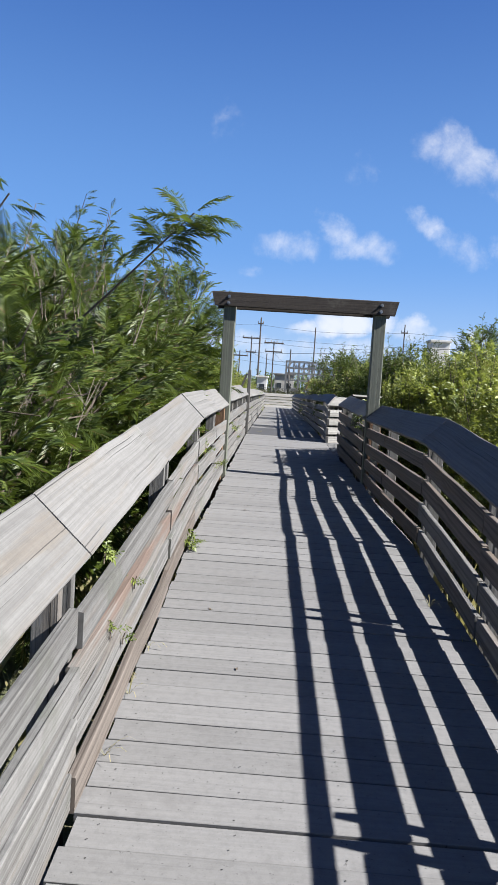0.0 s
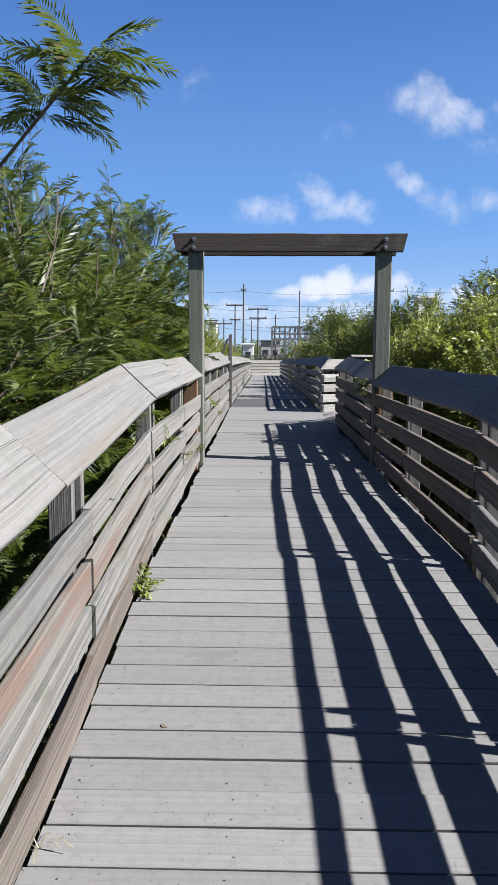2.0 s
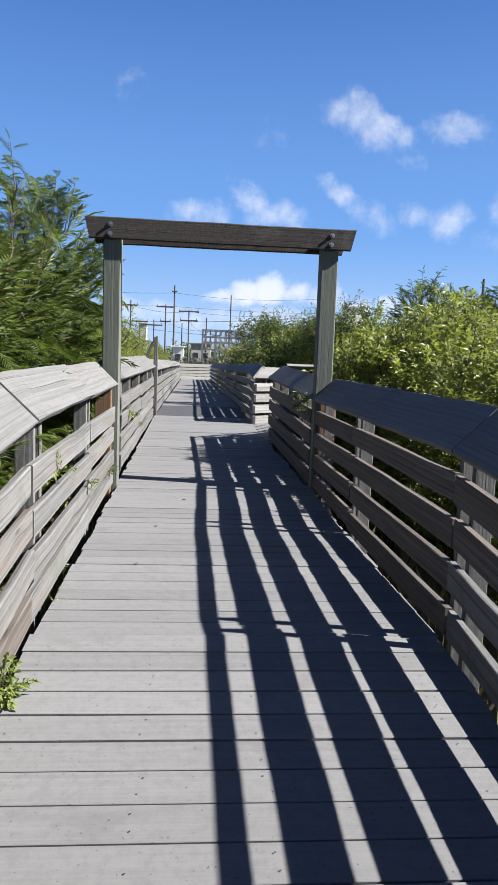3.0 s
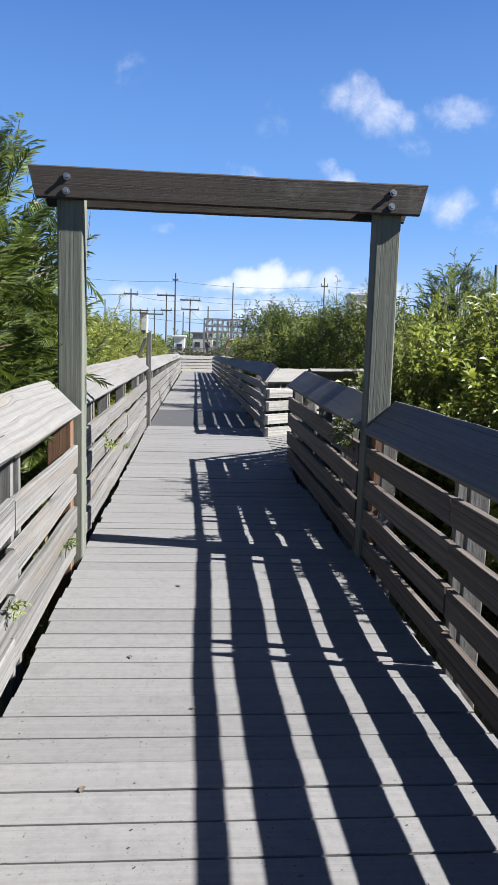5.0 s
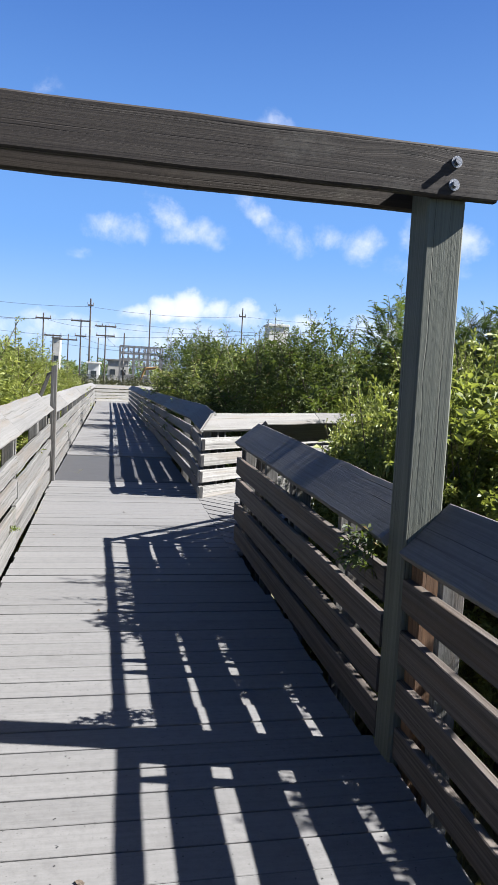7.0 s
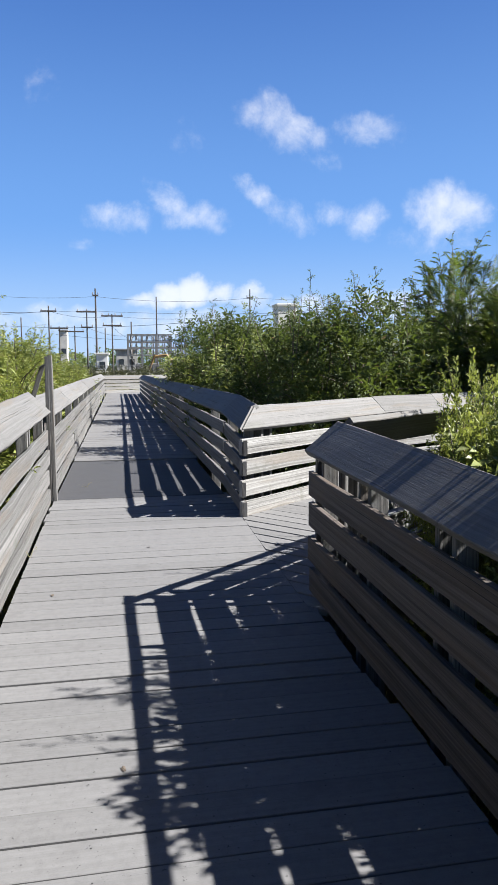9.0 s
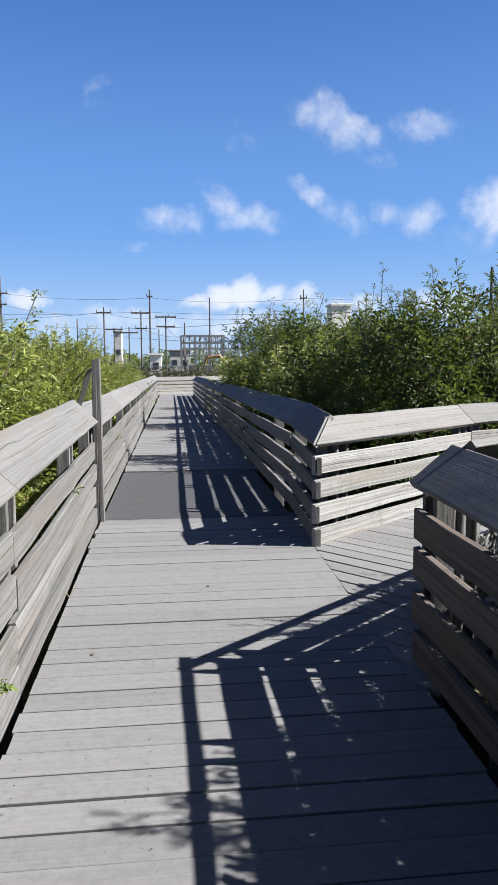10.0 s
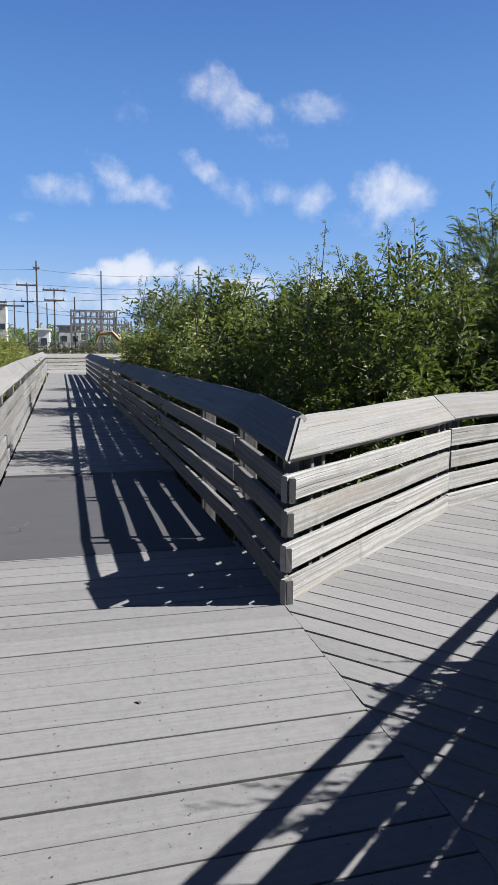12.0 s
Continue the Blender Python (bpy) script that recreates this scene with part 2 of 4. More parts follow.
PANEL = wood("grey_patch_panel", (0.044, 0.044, 0.048), (0.038, 0.039, 0.042), (0.051, 0.051, 0.053), knots=0.0, grain=0.2, speck=0.3, mottle=0.2)
STEEL = plain("galvanised_steel", (0.297, 0.297, 0.304), 0.4, 0.85, 20)
GREYPAINT = plain("grey_painted_steel", (0.158, 0.158, 0.162), 0.6, 0.1, 2)
POLEWOOD = plain("creosoted_pole", (0.066, 0.056, 0.050), 0.9, 0, 3)
CONCRETE = plain("pale_concrete", (0.440, 0.432, 0.408), 0.85, 0, 0.6)
WHITEWALL = plain("white_render", (0.576, 0.568, 0.552), 0.85, 0, 0.5, 0.15)
DARKGLASS = plain("dark_window", (0.033, 0.040, 0.046), 0.15, 0, 2)
ROOF = plain("grey_roof_sheet", (0.198, 0.198, 0.198), 0.6, 0.2, 2)
YELLOW = plain("worn_yellow_paint", (0.198, 0.119, 0.040), 0.55, 0, 3)
RUBBER = plain("black_rubber", (0.020, 0.020, 0.020), 0.8, 0, 5)
WIRE = plain("black_cable", (0.020, 0.020, 0.023), 0.7, 0, 5)
FENCE = plain("dark_fence_mesh", (0.086, 0.092, 0.092), 0.7, 0.3, 3)
BARK = plain("grey_brown_bark", (0.106, 0.083, 0.063), 0.9, 0, 12)
TWIG = plain("bare_twig", (0.145, 0.119, 0.099), 0.9, 0, 12)
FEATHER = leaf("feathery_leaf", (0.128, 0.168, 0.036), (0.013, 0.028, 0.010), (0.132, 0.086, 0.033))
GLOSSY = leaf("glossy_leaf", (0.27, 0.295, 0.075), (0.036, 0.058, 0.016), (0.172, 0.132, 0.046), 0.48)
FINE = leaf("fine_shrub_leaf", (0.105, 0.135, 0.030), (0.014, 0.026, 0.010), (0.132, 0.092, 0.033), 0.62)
HEDGE = leaf("dark_scrub_leaf", (0.056, 0.058, 0.026), (0.020, 0.022, 0.012))
WEED = leaf("weed_leaf", (0.158, 0.191, 0.040), (0.079, 0.119, 0.026))
STRAW = leaf("dry_grass_blade", (0.277, 0.238, 0.132), (0.132, 0.132, 0.059))


def soil():
    m, g, b = material("scrub_ground")
    at = g.add("ShaderNodeTexCoord").outputs["Object"]
    big, mid, small = g.noise(at, 0.12, 4.0), g.noise(at, 1.4, 5.0, 0.65), g.noise(at, 22.0, 4.0, 0.7)
    col = g.mix(g.ramp(mid, 0.35, 0.65), (0.070, 0.077, 0.032, 1), (0.147, 0.126, 0.077, 1))
    col = g.mix(g.ramp(big, 0.42, 0.62), col, (0.119, 0.112, 0.063, 1))
    col = g.mix(g.math("MULTIPLY", g.ramp(small, 0.45, 0.75), 0.5), col, (0.06, 0.06, 0.03, 1))
    g.set(b.inputs["Base Color"], col)
    b.inputs["Roughness"].default_value = 0.95
    bm = g.add("ShaderNodeBump", {"Height": small, "Strength": 0.8, "Distance": 0.05})
    g.t.links.new(bm.outputs[0], b.inputs["Normal"])
    return m


SOIL = soil()


# ---- building helpers ----
def mesh_of(name, verts, faces, mat, uvs=None):
    me = bpy.data.meshes.new(name)
    me.from_pydata(verts, [], faces)
    if uvs is not None:
        layer = me.uv_layers.new(name="UVMap")
        layer.data.foreach_set("uv", np.asarray(uvs, dtype=np.float32).ravel())
    me.materials.append(mat)
    return me


def part_mesh(name, me, parent, label=""):
    ob = new(name, me)
    ob.parent = parent
    if label:
        tagged(ob, label)
    return ob


def part(name, bm, mat, parent, label=""):
    me = bpy.data.meshes.new(name)
    bm.to_mesh(me)
    bm.free()
    me.materials.append(mat)
    return part_mesh(name, me, parent, label)


def thing(name, label, category, group="", kind="", at=(0, 0, 0)):
    ob = new(name)
    ob.location = at
    ob.empty_display_size = 0.2
    return tagged(ob, label, category, group, kind)


def loft(rings):
    """Verts, faces and uvs of a closed body through rings of points; u runs along it."""
    rings = [[Vector(p) for p in r] for r in rings]
    k, verts, faces, uvs = len(rings[0]), [], [], []
    mids = [sum(r, Vector()) / k for r in rings]
    us = [0.0]
    for a, b in zip(mids, mids[1:]):
        us.append(us[-1] + (b - a).length)
    vs = [0.0]
    for i in range(k):
        vs.append(vs[-1] + (rings[0][(i + 1) % k] - rings[0][i]).length)
    for r in rings:
        verts += [tuple(p) for p in r]
    for j in range(len(rings) - 1):
        for i in range(k):
            n = (i + 1) % k
            faces.append((j * k + i, j * k + n, (j + 1) * k + n, (j + 1) * k + i))
            uvs += [(us[j], vs[i]), (us[j], vs[i + 1]), (us[j + 1], vs[i + 1]), (us[j + 1], vs[i])]
    for j, flip in ((0, True), (len(rings) - 1, False)):
        idx = list(range(k))[::-1] if flip else list(range(k))
        faces.append(tuple(j * k + i for i in idx))
        ax = (rings[0][1] - rings[0][0]).normalized()
        for i in idx:
            d = rings[j][i] - mids[j]
            uvs.append((d.dot(ax) * 0.15, (d - ax * d.dot(ax)).length * 1.0))
    return verts, faces, uvs


def outline(w, t, c):
    """A chamfered rectangle: w along the first axis, t along the second."""
    a, b = w / 2, t / 2
    return [(-a + c, -b), (a - c, -b), (a, -b + c), (a, b - c), (a - c, b), (-a + c, b), (-a, b - c), (-a, -b + c)]


def plank(name, pts, wide, thick, w, t, mat, parent, label="", chamfer=0.004, rough=0.0, rng=random, ends=(None, None)):
    """A board along pts, w metres along wide and t metres along thick. ends: true ways of the width at its two ends (mitres)."""
    wide, thick = Vector(wide).normalized(), Vector(thick).normalized()
    rings = []
    for i, p in enumerate(pts):
        p, ww = Vector(p), wide
        if i == 0 and ends[0] is not None:
            ww = Vector(ends[0])
        if i == len(pts) - 1 and ends[1] is not None:
            ww = Vector(ends[1])
        dw, dt = rng.uniform(-rough, rough), rng.uniform(-rough, rough)
        rings.append([p + ww * (a + dw + (rng.uniform(-rough, rough) * 0.6)) + thick * (b + dt) for a, b in outline(w, t, chamfer)])
    v, f, uv = loft(rings)
    return part_mesh(name, mesh_of(name, v, f, mat, uv), parent, label)


def along(a, b, step):
    a, b = Vector(a), Vector(b)
    n = max(1, round((b - a).length / step))
    return [a.lerp(b, i / n) for i in range(n + 1)]


def tube_rings(pts, radii, sides=6):
    rings = []
    for i, p in enumerate(pts):
        d = (Vector(pts[min(i + 1, len(pts) - 1)]) - Vector(pts[max(i - 1, 0)])).normalized()
        a = d.cross(Vector((0.31, 0.95, 0.05))).normalized()
        b = d.cross(a)
        rings.append([Vector(p) + (a * math.cos(2 * math.pi * k / sides) + b * math.sin(2 * math.pi * k / sides)) * radii[i] for k in range(sides)])
    return rings


def tube(name, pts, radii, mat, parent, label="", sides=6):
    v, f, uv = loft(tube_rings(pts, radii, sides))
    return part_mesh(name, mesh_of(name, v, f, mat, uv), parent, label)


def block(name, lo, hi, mat, parent, label="", bevel=0.01):
    bm = bmesh.new()
    bmesh.ops.create_cube(bm, size=1.0)
    lo, hi = Vector(lo), Vector(hi)
    for v in bm.verts:
        v.co = Vector(((lo[i] + hi[i]) / 2 + v.co[i] * (hi[i] - lo[i]) for i in range(3)))
    if bevel:
        bmesh.ops.bevel(bm, geom=bm.edges[:], offset=bevel, segments=1, affect="EDGES")
    return part(name, bm, mat, parent, label)


DECK_LINE = [(-5.0, -0.66), (5.6, 0.262), (7.6, 0.27), (14.2, 0.45), (15.2, 0.455), (46.5, 0.355)]


def deck_z(y):
    for (a, za), (b, zb) in zip(DECK_LINE, DECK_LINE[1:]):
        if y <= b:
            return za + (zb - za) * (y - a) / (b - a)
    return DECK_LINE[-1][1]


# ---- ground ----
def ground():
    n, verts, faces = 90, [], []
    reach = [0.0]
    step = 0.7
    while reach[-1] < 2500:
        reach.append(reach[-1] + step)
        step *= 1.13
    axis = [-r for r in reach[:0:-1]] + reach
    for j, y in enumerate(axis):
        for x in axis:
            far = min(1.0, math.hypot(x, y) / 60)
            z = -0.55 + noise.noise((x * 0.25, y * 0.25, 0.0)) * 0.12 + far * 0.55
            verts.append((x, y + 15, z if abs(x) > 1.6 else min(z, -0.5 + far * 0.4)))
    m = len(axis)
    for j in range(m - 1):
        for i in range(m - 1):
            faces.append((j * m + i, j * m + i + 1, (j + 1) * m + i + 1, (j + 1) * m + i))
    ob = new("ground", mesh_of("ground", verts, faces, SOIL))
    tagged(ob, "dry sandy scrub ground with patchy low grass", "ground", kind="structure")


ground()


# ---- railings ----
CAP_RUN, CAP_RISE = 0.20, 0.19


def railing(label, nodes, inward, cap_in, slat_h, pitch, posts, rng, cap_joints=(), rise=CAP_RISE, mats=None, slat_joints=(), corner=None, odd=None, worn=1.0):
    """A railing of four slats and a tilted cap. nodes: x, y, foot; inward: +1 where the walkway lies to the left of its run; posts: metres from the start."""
    top = thing("wooden_railing", label, "railing", "boardwalk railings", at=(nodes[0][0], nodes[0][1], 0))
    inv = Matrix.Translation((-nodes[0][0], -nodes[0][1], 0))
    nodes = [inv @ Vector(p) for p in nodes]
    flat = [Vector((b.x - a.x, b.y - a.y, 0)).normalized() for a, b in zip(nodes, nodes[1:])]
    norm = [Vector((-d.y, d.x, 0)) * inward for d in flat]
    miter = []
    for i in range(len(nodes)):
        if i == 0 or i == len(nodes) - 1:
            miter.append(corner if i == 0 and corner is not None else norm[0 if i == 0 else -1])
        else:
            s = (norm[i - 1] + norm[i]).normalized()
            miter.append(s / max(0.4, s.dot(norm[i])))
    mats = mats or [RAIL]
    for i, (a, b) in enumerate(zip(nodes, nodes[1:])):
        d, n = (b - a).normalized(), norm[i]
        for s in range(4):
            mat = mats[(i * 4 + s * 3 + rng.randrange(2)) % len(mats)]
            if odd and (i, s) in odd:
                mat = odd[(i, s)]
            h = slat_h * rng.uniform(0.97, 1.03)
            z = pitch * s + slat_h / 2 + rng.uniform(-0.005, 0.005) * worn
            cuts = [0.0] + [q for q in slat_joints if 0.3 < q - sum(((nodes[k + 1] - nodes[k]).length for k in range(i)), 0.0) < (b - a).length - 0.3]
            base = sum(((nodes[k + 1] - nodes[k]).length for k in range(i)), 0.0)
            cuts = [0.0] + [q - base for q in cuts[1:]] + [(b - a).length]
            for c0, c1 in zip(cuts, cuts[1:]):
                off = -0.019 + rng.uniform(-0.006, 0.006) * worn
                p0 = a + d * (c0 + 0.003) + Vector((0, 0, z)) + n * off
                p1 = a + d * (c1 - 0.003) + Vector((0, 0, z + rng.uniform(-0.008, 0.008) * worn)) + n * (off + rng.uniform(-0.004, 0.004))
                plank("slat", along(p0, p1, 0.35), (0, 0, 1), n, h, 0.034, mat, top, rough=0.003 * worn, rng=rng)
        # the tilted cap board, mitred where the run bends
        seg = (b - a).length
        cuts = [0.0] + [q - base for q in cap_joints if 0.2 < q - base < seg - 0.2] + [seg]
        for c0, c1 in zip(cuts, cuts[1:]):
            lift = rng.uniform(-0.004, 0.004)
            mid = -CAP_RUN / 2 + 0.012

            def way(m):
                return (-m * CAP_RUN + Vector((0, 0, rise))) / math.hypot(CAP_RUN, rise)

            wide = way(n)
            thick = d.cross(wide)
            if thick.z < 0:
                thick.negate()
            rows = []
            steps = along(a + d * (c0 + (0.0008 if c0 == 0 and corner is not None else 0.004)), a + d * (c1 - 0.004), 0.3)
            for k, p in enumerate(steps):
                m = miter[i] if k == 0 and c0 == 0 else miter[i + 1] if k == len(steps) - 1 and c1 == seg else n
                rows.append((p + m * mid + Vector((0, 0, cap_in + rise / 2 + lift)), way(m)))
            w = math.hypot(CAP_RUN, rise)
            rings = []
            for p, ww in rows:
                jig = rng.uniform(-0.004, 0.004)
                rings.append([p + ww * (u + jig + rng.uniform(-0.002, 0.002)) + thick * (v + rng.uniform(-0.0015, 0.0015)) for u, v in outline(w, 0.04, 0.005)])
            v, f, uv = loft(rings)
            part_mesh("cap_board", mesh_of("cap_board", v, f, CAP, uv), top)
    # posts behind the slats
    lengths = [(b - a).length for a, b in zip(nodes, nodes[1:])]
    for q in posts:
        base = 0.0
        for i, l in enumerate(lengths):
            if q <= base + l or i == len(lengths) - 1:
                p = nodes[i].lerp(nodes[i + 1], min(1.0, (q - base) / l))
                c = p - norm[i] * (0.046 + 0.045)
                for e in (-0.066, 0.066):
                    o = c + flat[i] * (e + rng.uniform(-0.006, 0.006))
                    h = p.z + cap_in + 0.03
                    plank("rail_post", [Vector((o.x, o.y, p.z - 0.75)), Vector((o.x, o.y, p.z + 0.2)), Vector((o.x, o.y, h))], flat[i], norm[i], 0.036, 0.089, RAIL, top, rough=0.001, rng=rng)
                break
            base += l
    return top


rng = random.Random(4)
railing("weathered grey wooden railing with tilted cap beside the boardwalk ramp", [(-0.585, -4.5, -0.60), (-0.585, 2.2, -0.02), (-0.59, 5.65, 0.285), (-0.60, 8.86, 0.335)],
        -1, 0.87, 0.127, 0.188, [0.3, 2.5, 4.6, 6.72, 8.75, 10.5, 12.1], rng, cap_joints=(8.35, 11.9), slat_joints=(4.6, 8.75, 11.9), worn=1.5, mats=[RAIL], odd={(1, 2): RAIL_RUST, (1, 0): RAIL_BROWN_SHADE})
railing("weathered grey wooden railing with tilted cap past the gateway", [(-0.60, 9.07, 0.37), (-0.60, 12.0, 0.395), (-0.60, 15.08, 0.435)],
        -1, 0.87, 0.138, 0.188, [0.1, 0.75, 1.7, 3.1, 4.9, 6.0], rng, mats=[RAIL], worn=1.3)
railing("long weathered grey wooden railing along the far boardwalk", [(-0.60, 15.2, 0.44), (-0.60, 24.0, 0.44), (-0.63, 34.0, 0.40), (-0.68, 45.2, 0.36)],
        -1, 0.80, 0.13, 0.176, [0.1 + 1.85 * i for i in range(17)], rng, cap_joints=(2.9, 6.0, 12.0, 15.0), slat_joints=(3.7, 7.4, 12.9, 16.6, 22.2, 25.9))
# both right-hand runs use the brown slats with shade put into the colour
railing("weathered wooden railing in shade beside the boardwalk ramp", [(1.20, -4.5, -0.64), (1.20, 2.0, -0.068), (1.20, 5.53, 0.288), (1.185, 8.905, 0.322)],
        1, 0.80, 0.126, 0.197, [0.3, 2.5, 4.6, 6.6, 8.40, 10.06, 11.98, 13.3], rng, rise=0.195, mats=[RAIL_BROWN_SHADE, RAIL, RAIL_BROWN_SHADE], slat_joints=(8.40, 11.98), worn=0.9)
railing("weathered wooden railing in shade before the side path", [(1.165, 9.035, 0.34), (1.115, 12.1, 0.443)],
        1, 0.80, 0.139, 0.187, [0.6, 1.5, 2.3, 3.0], rng, rise=0.165, mats=[RAIL_BROWN_SHADE, RAIL], worn=0.9)
railing("long weathered wooden railing with an open slatted corner", [(1.08, 14.07, 0.444), (1.10, 15.3, 0.505), (1.10, 24.0, 0.455), (1.08, 34.0, 0.41), (1.05, 43.2, 0.37)],
        1, 0.752, 0.127, 0.179, [0.3, 1.2, 2.5, 5.3, 7.2] + [9 + 1.85 * i for i in range(11)], rng, corner=Vector((-0.8, -1.5, 0)), cap_joints=(6.0, 12.5, 15.5), rise=0.175, slat_joints=(5.0, 8.6, 12.3, 16.0))
BR = Vector((0.757, 0.654, 0.0))
BR2 = Vector((0.885, 0.466, 0.0))
b0 = Vector((1.08, 14.07, 0.444))
b1 = b0 + BR * 2.54
b2 = b1 + BR2 * 3.2
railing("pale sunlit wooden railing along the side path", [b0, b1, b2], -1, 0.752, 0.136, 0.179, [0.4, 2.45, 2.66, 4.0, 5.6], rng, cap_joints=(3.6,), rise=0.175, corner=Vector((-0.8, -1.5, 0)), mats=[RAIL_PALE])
n0 = Vector((1.20, 12.10, 0.42))
n1 = Vector((1.29, 12.06, 0.42)) + BR * 2.9
n2 = n1 + BR2 * 3.2
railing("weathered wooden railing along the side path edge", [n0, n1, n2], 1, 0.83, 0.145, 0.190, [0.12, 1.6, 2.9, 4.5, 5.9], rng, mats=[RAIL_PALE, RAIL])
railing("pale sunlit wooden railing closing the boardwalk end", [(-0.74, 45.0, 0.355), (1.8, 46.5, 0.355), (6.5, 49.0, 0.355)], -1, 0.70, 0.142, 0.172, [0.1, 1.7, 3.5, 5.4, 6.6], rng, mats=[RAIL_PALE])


# ---- gateway ----
def gateway():
    y = 8.97
    top = thing("wooden_gateway", "tall timber gateway with dark weathered crossbeam spanning boardwalk", "gateway", at=(0.29, y, deck_z(y)))
    z0 = deck_z(y)

    def loc(x, dy, z):
        return Vector((x - 0.29, dy, z - z0))

    r = random.Random(8)
    for x, lean in ((-0.65, 0.0), (1.252, 0.0)):
        pts = [loc(x - lean, 0, -0.6), loc(x - lean, 0, z0)] + [loc(x - lean + lean * k / 6, 0, z0 + (2.40 - z0) * k / 6) for k in range(1, 7)] + [loc(x, 0, 2.56)]
        plank("gate_post", pts, (1, 0, 0), (0, 1, 0), 0.15, 0.15, POST, top, "green-grey treated square post", chamfer=0.008, rough=0.0015, rng=r)
    for dy, dz, cut, nm in ((-0.097, 0.0, 0.04, "front"), (0.097, -0.012, 0.05, "back")):
        rings = []
        n = 10
        for k in range(n + 1):
            xa, xb = -0.88 + (0 if nm == "front" else 0.02), 1.468 - (0 if nm == "front" else 0.03)
            xt, xl = xa + (xb - xa) * k / n, xa + cut + (xb - xa - 2 * cut) * k / n
            zt, zl = 2.632 + dz + r.uniform(-0.003, 0.003), 2.452 + dz + r.uniform(-0.003, 0.003)
            c = 0.008
            rings.append([loc(xl, dy - 0.02 + c, zl), loc(xl, dy + 0.02 - c, zl), loc(xl, dy + 0.02, zl + c), loc(xt, dy + 0.02, zt - c),
                          loc(xt, dy + 0.02 - c, zt), loc(xt, dy - 0.02 + c, zt), loc(xt, dy - 0.02, zt - c), loc(xl, dy - 0.02, zl + c)])
        v, f, uv = loft(rings)
        part_mesh("crossbeam", mesh_of("crossbeam", v, f, BEAM, uv), top, "dark weathered plank with splayed ends")
    for x in (-0.665, 1.25):
        for z in (2.575, 2.495):
            bm = bmesh.new()
            m = Matrix.Translation(loc(x + (0.004 if z > 2.5 else 0.0), -0.121, z)) @ Matrix.Rotation(radians(90), 4, "X")
            bmesh.ops.create_cone(bm, cap_ends=True, segments=14, radius1=0.021, radius2=0.021, depth=0.006, matrix=m)
            bmesh.ops.create_cone(bm, cap_ends=True, segments=6, radius1=0.013, radius2=0.012, depth=0.016, matrix=Matrix.Translation((0, -0.01, 0)) @ m)
            part("bolt", bm, STEEL, top, "galvanised bolt with washer")
    # inner blocks that carry the railing ends
    for x in (-0.70, 1.285):
        plank("ledger_post", [loc(x, -0.125, -0.5), loc(x, -0.125, z0 + 0.86)], (1, 0, 0), (0, 1, 0), 0.14, 0.09, FRESH, top, "reddish brown timber block", rng=r)


gateway()


def tall_post():
    y = 15.13
    z0 = deck_z(y)
    top = thing("tall_thin_post", "tall thin grey doubled post with diagonal brace on railing", "post", at=(-0.585, y, z0))
    r = random.Random(5)
    for dx, h in ((-0.023, 1.38), (0.019, 1.39)):
        plank("upright", along((dx, 0, 0.0), (dx * 0.7, 0, h), 0.4), (1, 0, 0), (0, 1, 0), 0.038, 0.085, RAIL, top, rough=0.0015, rng=r)
    plank("brace", along((-0.06, 0.06, 1.30), (-0.33, 0.5, 0.62), 0.4), (1, 0.3, 0.6), (0, 1, 0.4), 0.07, 0.035, RAIL, top, rough=0.001, rng=r)


tall_post()


# ---- decks, board by board ----
def board_mesh(length, width, thick, name="deck_board"):
    rings = []
    r = random.Random(length)
    n = 6
    for k in range(n + 1):
        x = length * k / n
        rings.append([(x, b, a) for a, b in [(-q[1], q[0]) for q in outline(width, thick, 0.002)]])
    v, f, uv = loft(rings)
    return mesh_of(name, v, f, DECK, uv)


